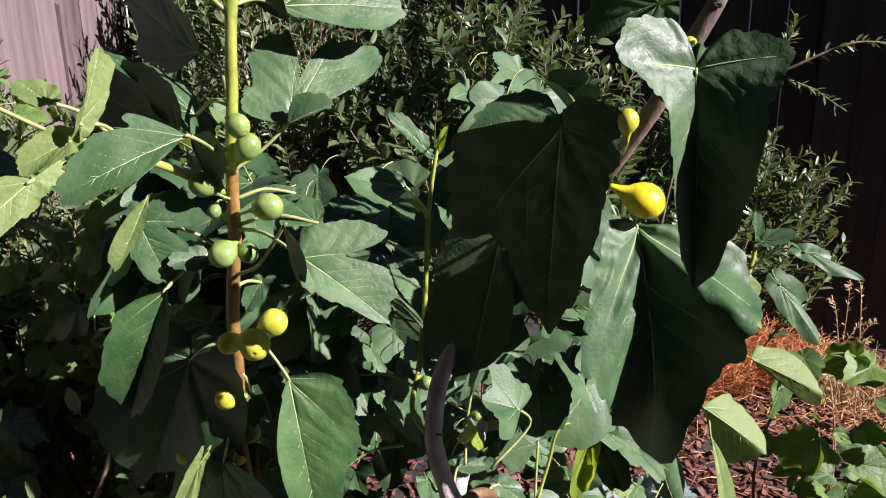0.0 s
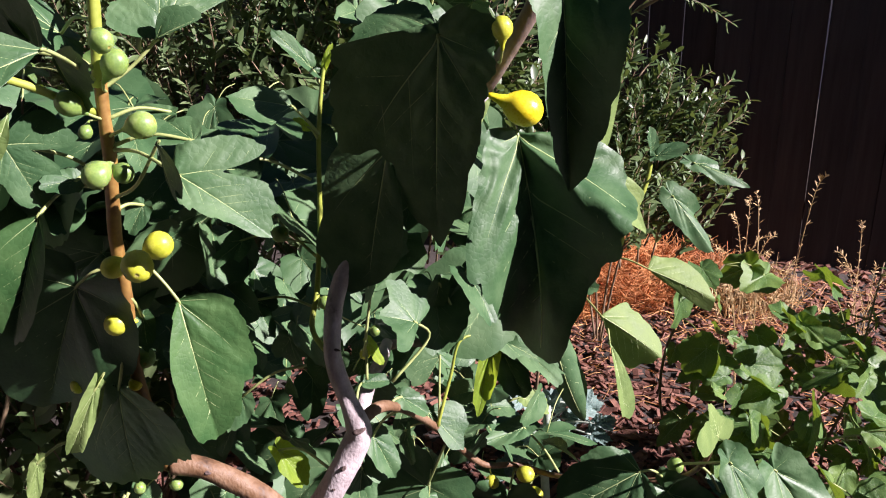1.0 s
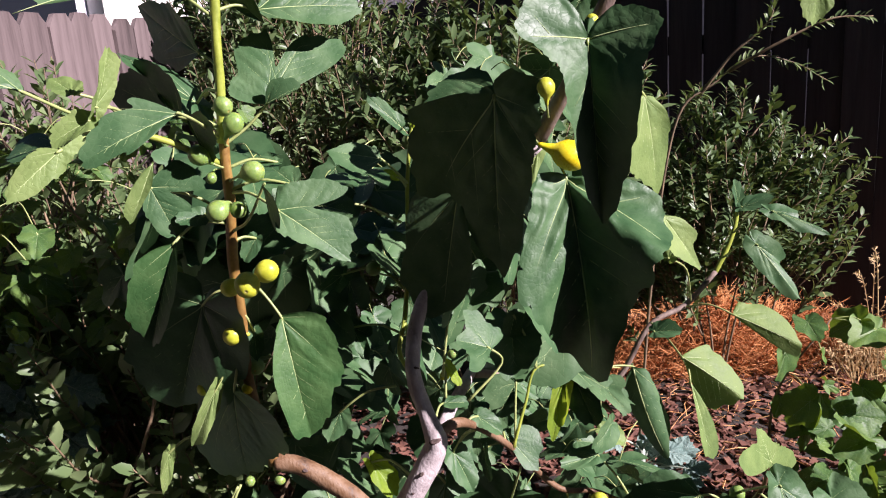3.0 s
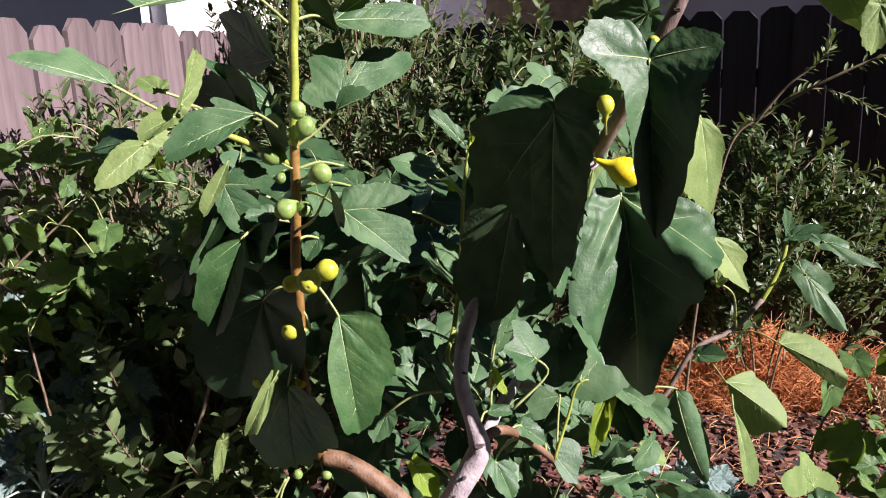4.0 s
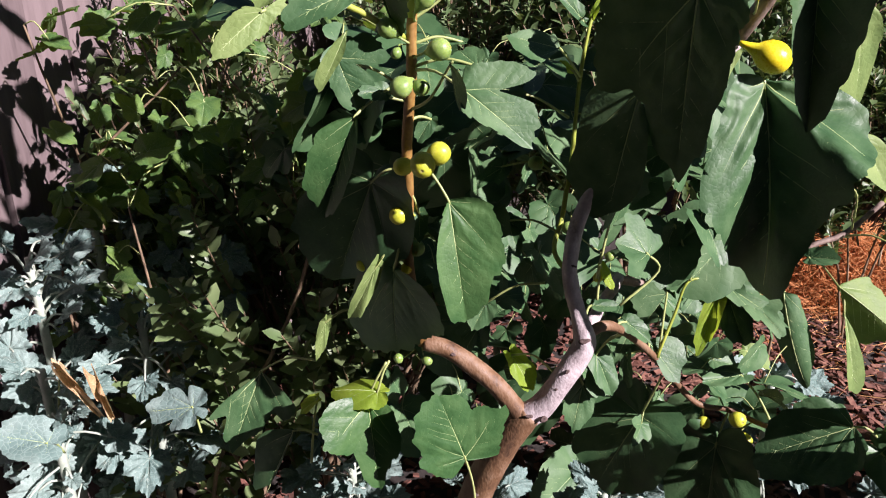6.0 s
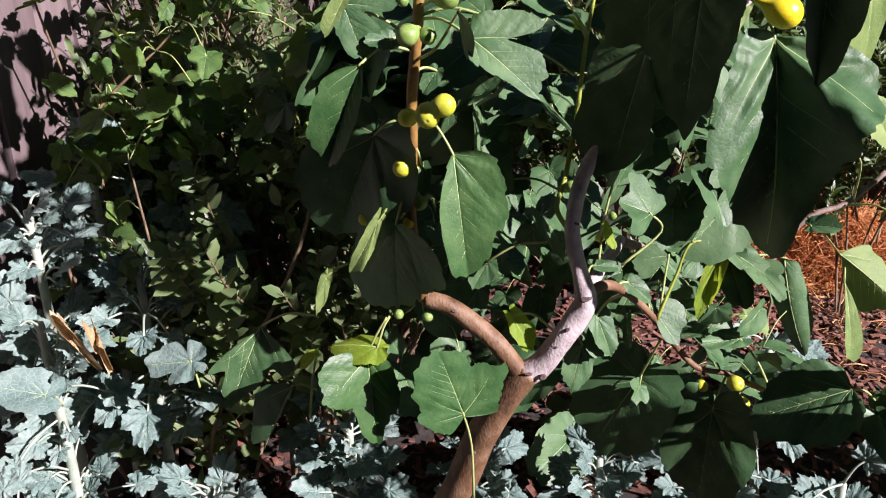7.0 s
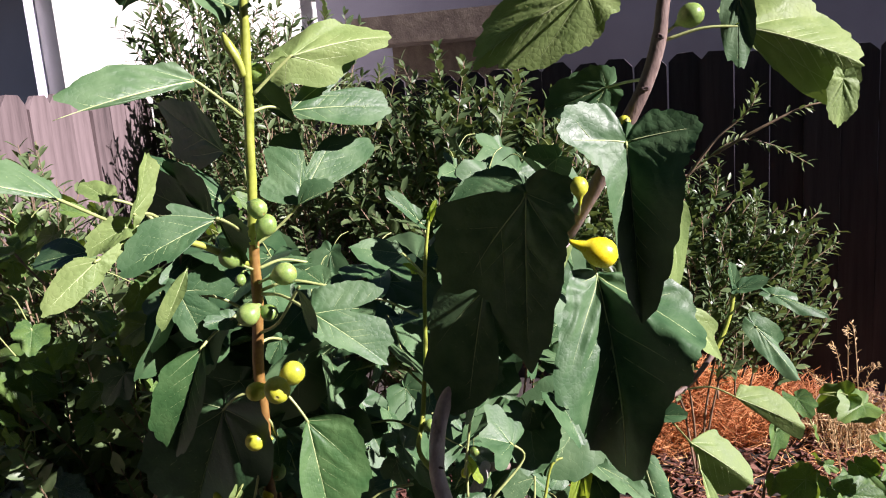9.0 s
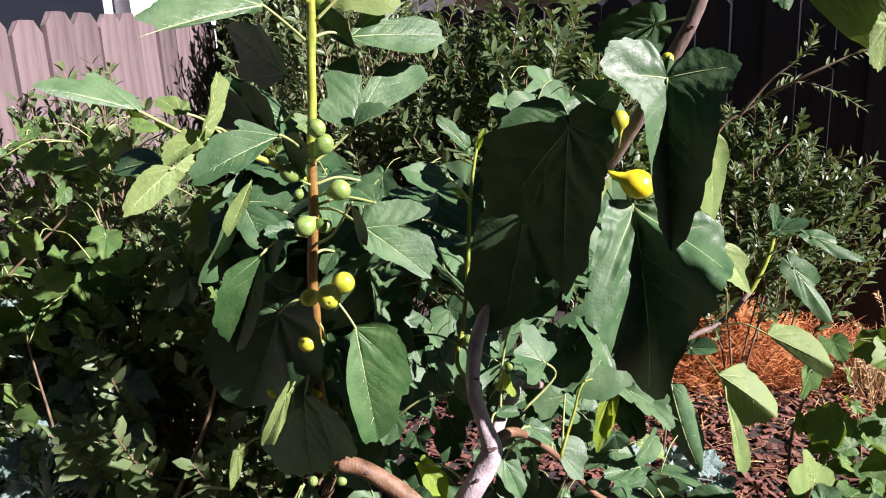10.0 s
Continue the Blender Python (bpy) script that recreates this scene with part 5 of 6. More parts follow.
fig_fruit(fig_tree, (-0.277, 0.900, 0.919), (-0.039, -0.759, 0.650), 0.0079, FIG_GREEN, stalk=(-0.250, 0.900, 0.938), neck=0.3, seed=157)
fig_fruit(fig_tree, (0.214, 1.120, 0.715), (-0.088, -0.993, 0.080), 0.0121, FIG_YELLOW, stalk=(0.208, 1.110, 0.754), neck=0.3, seed=158)
fig_fruit(fig_tree, (0.266, 1.100, 0.741), (0.505, -0.845, 0.173), 0.0142, FIG_YELLOW, stalk=(0.257, 1.120, 0.746), neck=0.2, seed=159)
fig_fruit(fig_tree, (0.281, 1.090, 0.707), (0.411, -0.899, -0.152), 0.0127, FIG_YELLOW, stalk=(0.295, 1.110, 0.734), neck=0.3, seed=160)
fig_fruit(fig_tree, (0.465, 0.970, 0.830), (0.238, -0.754, 0.613), 0.0122, FIG_GREEN, stalk=(0.471, 0.990, 0.793), neck=0.2, seed=161)
fig_fruit(fig_tree, (0.017, 1.100, 1.121), (0.238, -0.754, 0.613), 0.0071, FIG_GREEN, stalk=(-0.027, 1.050, 1.115), neck=0.3, seed=162)
fig_fruit(fig_tree, (0.207, 1.120, 0.969), (-0.032, -0.829, -0.558), 0.0122, FIG_YELLOW, stalk=(0.220, 1.135, 0.978), neck=0.4, seed=163)
fig_fruit(fig_tree, (0.020, 1.020, 1.026), (0.382, -0.729, 0.568), 0.0080, FIG_YELLOW, stalk=(0.003, 0.990, 1.017), neck=0.3, seed=164)


# ---- ground ----
def ground_height(x, y):
    return 0.05 * noise.noise(Vector((x * 0.9, y * 0.9, 3))) + 0.018 * noise.noise(Vector((x * 6, y * 6, 1))) + 0.03


def make_ground():
    xs = np.concatenate([[-600, -60, -12, -5], np.linspace(-2.5, 4.5, 110), [8, 15, 60, 600]])
    ys = np.concatenate([[-600, -60, -10, -4], np.linspace(-1.5, 5, 100), [8, 15, 60, 600]])
    verts = [(x, y, ground_height(x, y) if -2.6 < x < 4.6 and -1.6 < y < 5.1 else 0.0) for y in ys for x in xs]
    n = len(xs)
    faces = [(j * n + i, j * n + i + 1, (j + 1) * n + i + 1, (j + 1) * n + i) for j in range(len(ys) - 1) for i in range(n - 1)]
    return tagged(mesh_object("ground", verts, faces, SOIL), "dark garden soil strewn with bark mulch", "ground", kind="structure")


make_ground()


def box_data(m, sx, sy, sz):
    v = [m @ Vector((x * sx / 2, y * sy / 2, z * sz / 2)) for x in (-1, 1) for y in (-1, 1) for z in (-1, 1)]
    return v, [(0, 1, 3, 2), (4, 6, 7, 5), (0, 4, 5, 1), (2, 3, 7, 6), (0, 2, 6, 4), (1, 5, 7, 3)]


def scatter_chips(name, label, mat, count, cx, cy, rx, ry, size, seed):
    rng = random.Random(seed)
    parts = []
    for _ in range(count):
        a, d = rng.uniform(0, 6.28), math.sqrt(rng.random())
        x, y = cx + rx * d * math.cos(a), cy + ry * d * math.sin(a)
        m = pose(x, y, ground_height(x, y) + rng.uniform(0.002, 0.016), rng.uniform(-28, 28), rng.uniform(-28, 28), rng.uniform(0, 360))
        parts.append(box_data(m, size * rng.uniform(0.6, 1.8), size * rng.uniform(0.25, 0.6), size * 0.16))
    v, f = join_data(parts)
    return tagged(mesh_object(name, v, f, mat, smooth=False), label, "mulch", kind="stuff")


scatter_chips("bark_mulch", "reddish brown bark mulch chips on the soil", MULCH, 5200, 1.5, 2.9, 1.5, 1.1, 0.034, 4)
scatter_chips("leaf_litter", "dry brown litter under the plants", MULCH, 4200, -0.05, 1.9, 1.15, 1.2, 0.032, 5)


def scatter_blades(name, label, mat, count, cx, cy, rx, ry, length, rise, seed, pile=0.0):
    """Dry stems lying and standing in a heap."""
    rng = random.Random(seed)
    parts = []
    for _ in range(count):
        a, d = rng.uniform(0, 6.28), rng.random() ** 0.7
        x, y = cx + rx * d * math.cos(a), cy + ry * d * math.sin(a)
        z = ground_height(x, y) + pile * (1 - d) * rng.random()
        b, e = rng.uniform(0, 6.28), math.radians(rng.uniform(*rise))
        L = length * rng.uniform(0.5, 1.3)
        p0 = Vector((x, y, z))
        dr = Vector((math.cos(b) * math.cos(e), math.sin(b) * math.cos(e), math.sin(e)))
        p1 = p0 + dr * L * 0.55 + Vector((0, 0, 0.02 * rng.random()))
        p2 = p0 + dr * L + Vector((rng.uniform(-.03, .03), rng.uniform(-.03, .03), -0.15 * L * rng.random()))
        w = 0.0014 * rng.uniform(0.7, 1.5)
        side = dr.cross(Vector((rng.random() - .5, rng.random() - .5, 1))).normalized() * w
        up = dr.cross(side).normalized() * w
        vs = []
        for q, k in ((p0, 1), (p1, 0.9), (p2, 0.3)):
            vs += [q + side * k, q - side * 0.5 * k + up * k, q - side * 0.5 * k - up * k]
        fs = []
        for r in (0, 3):
            for i in range(3):
                fs.append((r + i, r + (i + 1) % 3, r + 3 + (i + 1) % 3, r + 3 + i))
        parts.append((vs, fs))
    v, f = join_data(parts)
    return tagged(mesh_object(name, v, f, mat, smooth=False), label, "dry grass", kind="stuff")


scatter_blades("orange_straw", "heap of orange brown dry straw near the fence", STRAW, 9000, 1.02, 3.42, 0.66, 0.38, 0.13, (-10, 50), 8, 0.26)
scatter_blades("dry_grass", "tufts of pale dry grass at the fence foot", HAY, 420, 1.62, 3.05, 0.22, 0.2, 0.16, (25, 85), 9, 0.06)
scatter_blades("loose_straw", "loose straw scattered over the mulch", STRAW, 900, 1.5, 2.9, 1.2, 0.9, 0.15, (-3, 14), 10, 0.02)


# ---- fences ----
def board_mesh(name, w, h, th, mat, seed):
    """A dog-eared picket, slightly warped, its foot at the origin."""
    rng = random.Random(seed)
    ear = w * 0.26
    prof = [(-w / 2, 0), (w / 2, 0), (w / 2, h * 0.5), (w / 2, h - ear), (w / 2 - ear, h), (-w / 2 + ear, h), (-w / 2, h - ear), (-w / 2, h * 0.5)]
    verts = []
    for s in (-1, 1):
        for x, z in prof:
            verts.append((x + rng.uniform(-.0012, .0012), s * th / 2 + 0.004 * math.sin(z * 2 + seed), z + rng.uniform(-.004, .004)))
    n = len(prof)
    faces = [tuple(range(n)), tuple(reversed(range(n, 2 * n)))]
    faces += [(i, i + n, (i + 1) % n + n, (i + 1) % n) for i in range(n)]
    me = bpy.data.meshes.new(name)
    me.from_pydata(verts, [], faces)
    me.materials.append(mat)
    return me


def fence(name, label, a, b, top, w, gap, mat, seed, rails):
    f = thing(name, label, "fence", kind="structure")
    a, b = Vector((*a, 0)), Vector((*b, 0))
    d = (b - a).normalized()
    ang = math.degrees(math.atan2(d.y, d.x))
    rng = random.Random(seed)
    kinds = [board_mesh("board", w, top, 0.017, mat, seed + k) for k in range(5)]
    n = int((b - a).length / (w + gap))
    for i in range(n):
        p = a + d * ((i + 0.5) * (w + gap))
        ob = new("board", rng.choice(kinds))
        ob.parent = f
        ob.matrix_basis = pose(p.x, p.y, rng.uniform(-0.02, 0.012), rng.uniform(-.5, .5), rng.uniform(-.35, .35), ang + rng.uniform(-.3, .3))
    side = Vector((-d.y, d.x, 0))
    mid = (a + b) / 2
    for z in rails:
        q = mid + side * rails[z]
        v, fc = box_data(pose(q.x, q.y, z, 0, 0, ang), (b - a).length, 0.038, 0.088)
        mesh_object("rail", v, fc, mat, f, smooth=False)
    return f


fence("wood_fence_sunlit", "weathered reddish grey picket fence in the sun", (-1.22, -1.5), (-1.22, 4.7), 1.67, 0.146, 0.005, FENCE_SUN, 21, {0.35: 0.03, 1.3: 0.03})
# this run lies almost along the sun's direction, so its boards stay unlit
fence("wood_fence_shaded", "picket fence in shade, the shade put into its dark board colour", (-1.2, 4.72), (5.6, 2.16), 1.67, 0.150, 0.0012, FENCE_SHADE, 31, {0.3: 0.03, 1.36: 0.03})


# ---- neighbouring houses ----
def wall_box(name, a, b, z0, z1, th, mat, parent, label=""):
    a, b = Vector((*a, 0)), Vector((*b, 0))
    d = b - a
    m = pose((a.x + b.x) / 2, (a.y + b.y) / 2, (z0 + z1) / 2, 0, 0, math.degrees(math.atan2(d.y, d.x)))
    v, f = box_data(m, d.length, th, z1 - z0)
    return mesh_object(name, v, f, mat, parent, label, smooth=False)


white_house = thing("white_house", "pale stucco house with white fascia beyond the fence", "house", kind="structure")
CX, CY = -3.15, 6.6
wall_box("wall", (CX, CY), (CX + 2.8, CY + 5.9), 0, 3.05, 0.2, STUCCO, white_house)
wall_box("wall", (CX - 5.4, CY + 2.6), (CX - 0.09, CY + 0.04), 0, 3.05, 0.2, STUCCO_SHADE, white_house)
wall_box("fascia", (CX - 0.05, CY - 0.75), (CX + 3.15, CY + 5.9), 2.80, 3.02, 0.06, TRIM_WHITE, white_house, "white painted fascia board")
wall_box("fascia", (CX - 5.4, CY + 1.9), (CX - 0.09, CY - 0.70), 2.80, 3.02, 0.06, ROOF, white_house, "brown eave board")
v0, f0 = [(CX - 5.6, CY + 1.7, 3.03), (CX + 0.0, CY - 0.95, 3.03), (CX + 3.4, CY + 6.2, 3.03), (CX - 2.4, CY + 8.8, 3.03), (CX - 2.6, CY + 4.2, 4.7), (CX - 0.9, CY + 5.8, 4.7)], [(0, 1, 4), (1, 2, 5, 4), (2, 3, 5), (3, 0, 4, 5), (3, 2, 1, 0)]
mesh_object("roof", v0, f0, ROOF, white_house, smooth=False)
grey_house = thing("grey_house", "grey blue stucco house wall in shade beyond the fence", "house", kind="structure")
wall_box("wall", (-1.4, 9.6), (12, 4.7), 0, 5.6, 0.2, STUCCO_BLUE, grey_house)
shed = thing("brown_shed", "brown shed with a low eave beyond the fence", "shed", kind="structure")
wall_box("wall", (-0.5, 8.3), (0.75, 7.98), 0, 2.0, 0.2, ROOF, shed)
wall_box("eave", (-0.75, 7.9), (0.85, 7.5), 2.0, 2.25, 0.7, ROOF, shed)


# unseen wall added behind the camera, to keep sky fill off the dark leaves
wall_behind = wall_box("wall_south", (-6.0, -1.9), (4.4, -1.9), 0, 6.4, 0.2, WALL_BEHIND, None)
tagged(wall_behind, "unseen blue grey wall added behind the camera to block sky light", "wall", kind="structure")


# ---- shrubs ----
def leaf_cards(P, D, Nn, L, W):
    """Many small folded lance leaves as one mesh: base points, directions, normals, lengths, widths."""
    D = D / np.linalg.norm(D, axis=1)[:, None]
    S = np.cross(Nn, D); S /= np.linalg.norm(S, axis=1)[:, None] + 1e-9
    U = np.cross(D, S)
    def pt(u, v, w):
        return P + D * (u * L)[:, None] + S * (v * W)[:, None] + U * (w * L)[:, None]
    prof = [pt(0, 0, 0), pt(.3, .42, .03), pt(.3, 0, -.02), pt(.3, -.42, .03), pt(.68, .40, .0), pt(.68, 0, -.05), pt(.68, -.40, .0), pt(1, 0, -.12)]
    V = np.stack(prof, 1).reshape(-1, 3)
    base = (np.arange(len(P)) * 8)[:, None]
    tri = [(0, 2, 1), (0, 3, 2), (4, 5, 7), (5, 6, 7)]
    quad = [(1, 2, 5, 4), (2, 3, 6, 5)]
    F = []
    for q in tri + quad:
        F.extend(map(tuple, (base + np.array(q)[None]).tolist()))
    return V, F


def shrub(name, label, at, twigs, height, spread, leaf, seed, mat, low=0.25, wide=0.3, lean=(0, 0), pairs=13, bare=0.3, rise=(0.25, 0.6), stem_r=0.012):
    """A twiggy shrub: stems rising and arching outward, with pairs of small leaves."""
    rng = np.random.RandomState(seed)
    s = thing(name, label, "shrub", (0, 0, 0))
    wood, Ps, Ds, Ns, Ls, Ws = [], [], [], [], [], []
    for k in range(twigs):
        a, d = rng.uniform(0, 6.283), math.sqrt(rng.rand())
        end = np.array([at[0] + spread[0] * d * math.cos(a) + lean[0], at[1] + spread[1] * d * math.sin(a) + lean[1], 0])
        end[2] = height * (low + (1 - low) * rng.rand() ** 0.7) * (1 - 0.25 * d * d)
        beg = np.array([at[0], at[1], 0]) * 0.45 + end * 0.55
        beg[2] = max(0.0, end[2] - rng.uniform(*rise)) 
        mid = (beg + end) / 2 + rng.uniform(-0.05, 0.05, 3)
        p, r = spline([beg, mid, end], [0.004, 0.003, 0.0012], 7)
        wood.append(tube_data([beg, mid, end], [0.004, 0.003, 0.0012], 4, 4))
        n = len(p)
        for j in range(pairs):
            u = bare + (1 - bare) * (j + rng.rand() * 0.6) / pairs
            i = min(n - 2, int(u * (n - 1)))
            base = p[i] + (p[i + 1] - p[i]) * (u * (n - 1) - i)
            t = p[i + 1] - p[i]; t = t / np.linalg.norm(t)
            sd = np.cross(t, rng.randn(3)); sd /= np.linalg.norm(sd)
            for sg in (1, -1):
                Ps.append(base); Ds.append(sg * sd * 0.8 + t * 0.75 + rng.randn(3) * 0.15)
                nn = t * 0.7 + np.array([0.25, -0.1, 0.7]) + rng.randn(3) * 0.35
                Ns.append(nn)
                L = leaf * rng.uniform(0.6, 1.25) * (1.1 - 0.35 * j / pairs)
                Ls.append(L); Ws.append(L * wide * rng.uniform(0.8, 1.2))
    v, f = leaf_cards(np.array(Ps), np.array(Ds), np.array(Ns), np.array(Ls), np.array(Ws))
    tagged(mesh_object("foliage", v, f, mat, s, "small narrow glossy leaves"), kind="stuff")
    v, f = join_data(wood)
    tagged(mesh_object("twig_mass", v, f, TWIG, s, "thin brown twigs"), kind="stuff")
    for k in range(4):
        a = k * 1.7 + seed
        tube("stem", [(at[0], at[1], -0.03), (at[0] + 0.08 * math.cos(a), at[1] + 0.08 * math.sin(a), height * 0.3), (at[0] + spread[0] * 0.45 * math.cos(a) + lean[0] * .5, at[1] + spread[1] * 0.45 * math.sin(a), height * 0.62)], (stem_r, stem_r * 0.75, stem_r * 0.4), TWIG, s, sides=6, steps=4)
    return s


shrub("privet_shrub", "dense narrow-leaved green shrub before the dark fence", (0.10, 2.80), 300, 1.80, (0.62, 0.55), 0.064, 41, LEAF_SHRUB, wide=0.44, low=0.45)
shrub("privet_shrub", "tall narrow-leaved shrub in the fence corner", (-0.55, 3.2), 280, 2.05, (0.6, 0.8), 0.060, 42, LEAF_SHRUB, wide=0.36)
shrub("privet_shrub", "tall upright shrub beside the sunlit fence", (-0.85, 3.3), 150, 2.12, (0.26, 0.75), 0.06, 46, LEAF_SHRUB, wide=0.36, low=0.45)
shrub("privet_shrub", "tall twiggy shrub reaching over the fence corner", (-1.0, 3.5), 150, 2.45, (0.42, 0.5), 0.062, 47, LEAF_SHRUB, wide=0.36, low=0.6)
shrub("privet_shrub", "low bushy green shrub beside the straw", (0.90, 2.85), 240, 1.30, (0.55, 0.32), 0.050, 43, LEAF_SHRUB, low=0.52, wide=0.40, bare=0.15, pairs=15, rise=(0.14, 0.34), stem_r=0.005)
shrub("privet_shrub", "shaded leafy shrub against the sunlit fence", (-0.74, 1.70), 230, 1.28, (0.42, 0.75), 0.056, 44, LEAF_SHRUB, low=0.5, wide=0.55)
shrub("privet_shrub", "sunlit sprigs of narrow leaves before the weathered fence", (-1.04, 1.85), 210, 1.60, (0.13, 0.65), 0.058, 48, LEAF_SHRUB, low=0.45, wide=0.36, pairs=11)


def arching_twig(name, label, category, runs, leaf, seed, mat, wood, r0=0.0045, wide=0.32, skip=0.25):
    """Long thin stems with small leaves along them, as one plant."""
    rng = np.random.RandomState(seed)
    s = thing(name, label, category)
    Ps, Ds, Ns, Ls = [], [], [], []
    for pts in runs:
        p, r = spline(pts, 0.003, 9)
        tube("stem", pts, np.linspace(r0, r0 * 0.3, len(pts)), wood, s, sides=6, steps=8)
        for i in range(int(len(p) * skip), len(p) - 1):
            t = p[i + 1] - p[i]; t /= np.linalg.norm(t)
            for sg in (1, -1):
                sd = np.cross(t, rng.randn(3)); sd /= np.linalg.norm(sd)
                Ps.append(p[i]); Ds.append(sd * 0.8 + t * 0.7); Ns.append(np.array([0.2, -0.2, 0.9]) + rng.randn(3) * 0.3); Ls.append(leaf * rng.uniform(0.6, 1.2))
    L = np.array(Ls)
    v, f = leaf_cards(np.array(Ps), np.array(Ds), np.array(Ns), L, L * wide)
    tagged(mesh_object("foliage", v, f, mat, s), kind="stuff")
    return s


arching_twig("privet_sprig", "long arching shrub twigs with small leaves before the fence", "twig", [
    [(0.45, 2.0, 0.0), (0.50, 1.97, 0.8), (0.563, 1.96, 1.258), (0.66, 1.97, 1.36), (0.758, 1.98, 1.420), (0.86, 1.99, 1.40), (0.959, 2.0, 1.343)],
    [(0.62, 1.97, 1.325), (0.70, 1.95, 1.43), (0.78, 1.94, 1.50), (0.80, 1.94, 1.56)],
    [(0.70, 1.97, 1.39), (0.80, 1.93, 1.45), (0.92, 1.92, 1.50), (1.02, 1.92, 1.50)]], 0.030, 501, LEAF_SHRUB, TWIG, skip=0.4)


def dry_weed(at, n, h, seed):
    rng = random.Random(seed)
    runs = []
    for k in range(n):
        x, y = at[0] + rng.gauss(0, .05), at[1] + rng.gauss(0, .05)
        a, L = rng.uniform(0, 6.28), h * rng.uniform(.5, 1.1)
        runs.append([(x, y, 0.0), (x + .03 * math.cos(a), y + .03 * math.sin(a), L * .5), (x + .10 * math.cos(a), y + .08 * math.sin(a), L * .9), (x + .16 * math.cos(a), y + .12 * math.sin(a), L)])
    return arching_twig("dry_weed", "tall dry weed with straw coloured seed stalks", "weed", runs, 0.022, seed, HAY, HAY, 0.0022, 0.2, 0.35)


dry_weed((1.27, 2.33), 8, 0.80, 511)
dry_weed((1.75, 2.55), 7, 0.6, 512)
dry_weed((1.50, 2.95), 10, 0.6, 513)


# ---- leafy vines, kale ----
def leaf_kinds(mat, length, plus, count, seed, **k):
    made = []
    for i in range(count):
        (v, f), a, b = leaf_shape(length, length * (1.0 + 0.06 * i), plus, plus, seed=seed + i, n_th=170 if mat is LEAF_BLUE else 72, n_r=7 if mat is LEAF_BLUE else 6, **k)
        vv, vf = join_data([a, b])
        V, Fc = join_data([(list(v), f), (vv, vf)])
        me = bpy.data.meshes.new("leaf")
        me.from_pydata([tuple(q) for q in V], [], Fc)
        me.materials.append(mat); me.materials.append(VEIN_DARK if mat is not LEAF_BLUE else KALE_STALK)
        me.polygons.foreach_set("material_index", [0] * len(f) + [1] * len(vf))
        me.polygons.foreach_set("use_smooth", [True] * len(Fc))
        made.append(me)
    return made


def leafy_vine(name, label, kinds, count, lo, hi, seed, face=(0.35, -0.35, 0.85), size=(0.6, 1.3), canes=6):
    rng = random.Random(seed)
    s = thing(name, label, "vine")
    lo, hi = Vector(lo), Vector(hi)
    spots = []
    for k in range(canes):
        p = [Vector((rng.uniform(lo.x, hi.x), rng.uniform(lo.y, hi.y), 0.0))]
        for z in (0.35, 0.7, 1.0):
            p.append(Vector((min(hi.x, max(lo.x, p[-1].x + rng.uniform(-.25, .25))), min(hi.y, max(lo.y, p[-1].y + rng.uniform(-.2, .2))), lo.z * z + (hi.z - lo.z) * z * rng.uniform(0.6, 1))))
        tube("cane", p, (0.006, 0.005, 0.004, 0.002), TWIG, s, sides=6, steps=6)
        spots.append(spline(p, 0.003, 10)[0])
    for k in range(count):
        ob = new("leaf", rng.choice(kinds))
        ob.parent = s
        J = Vector([rng.uniform(lo[i], hi[i]) for i in range(3)])
        n = (Vector(face) + Vector((rng.gauss(0, .55), rng.gauss(0, .5), rng.gauss(0, .35)))).normalized()
        d = Vector((rng.gauss(0, 1), rng.gauss(-0.4, 1), rng.gauss(-0.7, .5)))
        ob.matrix_basis = leaf_frame(J, J + d, n) @ Matrix.Scale(rng.uniform(*size), 4)
        if k % 2 == 0:
            c = min((q for run in spots for q in run), key=lambda q: (Vector(q) - J).length)
            if (Vector(c) - J).length < 0.25:
                tube("petiole", [Vector(c), (Vector(c) + J) / 2 + Vector((0, 0, .02)), J], 0.0014, PETIOLE, s, sides=5, steps=3)
    return s


vine_kinds = leaf_kinds(LEAF_VINE, 0.085, "grape", 4, 60, fold=(12, 14), droop=20, wave=0.05) + leaf_kinds(LEAF_VINE, 0.09, "tri", 3, 70, fold=(10, 14), droop=16, wave=0.05)
leafy_vine("grape_vine", "low grape vine with lobed sunlit leaves on the mulch", vine_kinds, 380, (0.82, 1.15, 0.15), (1.95, 2.0, 0.72), 80, size=(0.4, 1.25), canes=12)
leafy_vine("grape_vine", "shaded vine with lobed leaves beside the sunlit fence", vine_kinds, 200, (-1.08, 1.15, 0.95), (-0.42, 1.85, 1.42), 81, canes=11, size=(0.4, 0.8))
leafy_vine("grape_vine", "dark leafy vine low against the sunlit fence", vine_kinds, 90, (-1.16, 1.15, 0.70), (-0.85, 1.8, 1.12), 82, canes=6, size=(0.5, 0.95))

kale_kinds = leaf_kinds(LEAF_BLUE, 0.062, "broad", 9, 90, fold=(10, 14), droop=35, wave=0.06, frill=0.06, teeth=0.0, quilt=0.02)


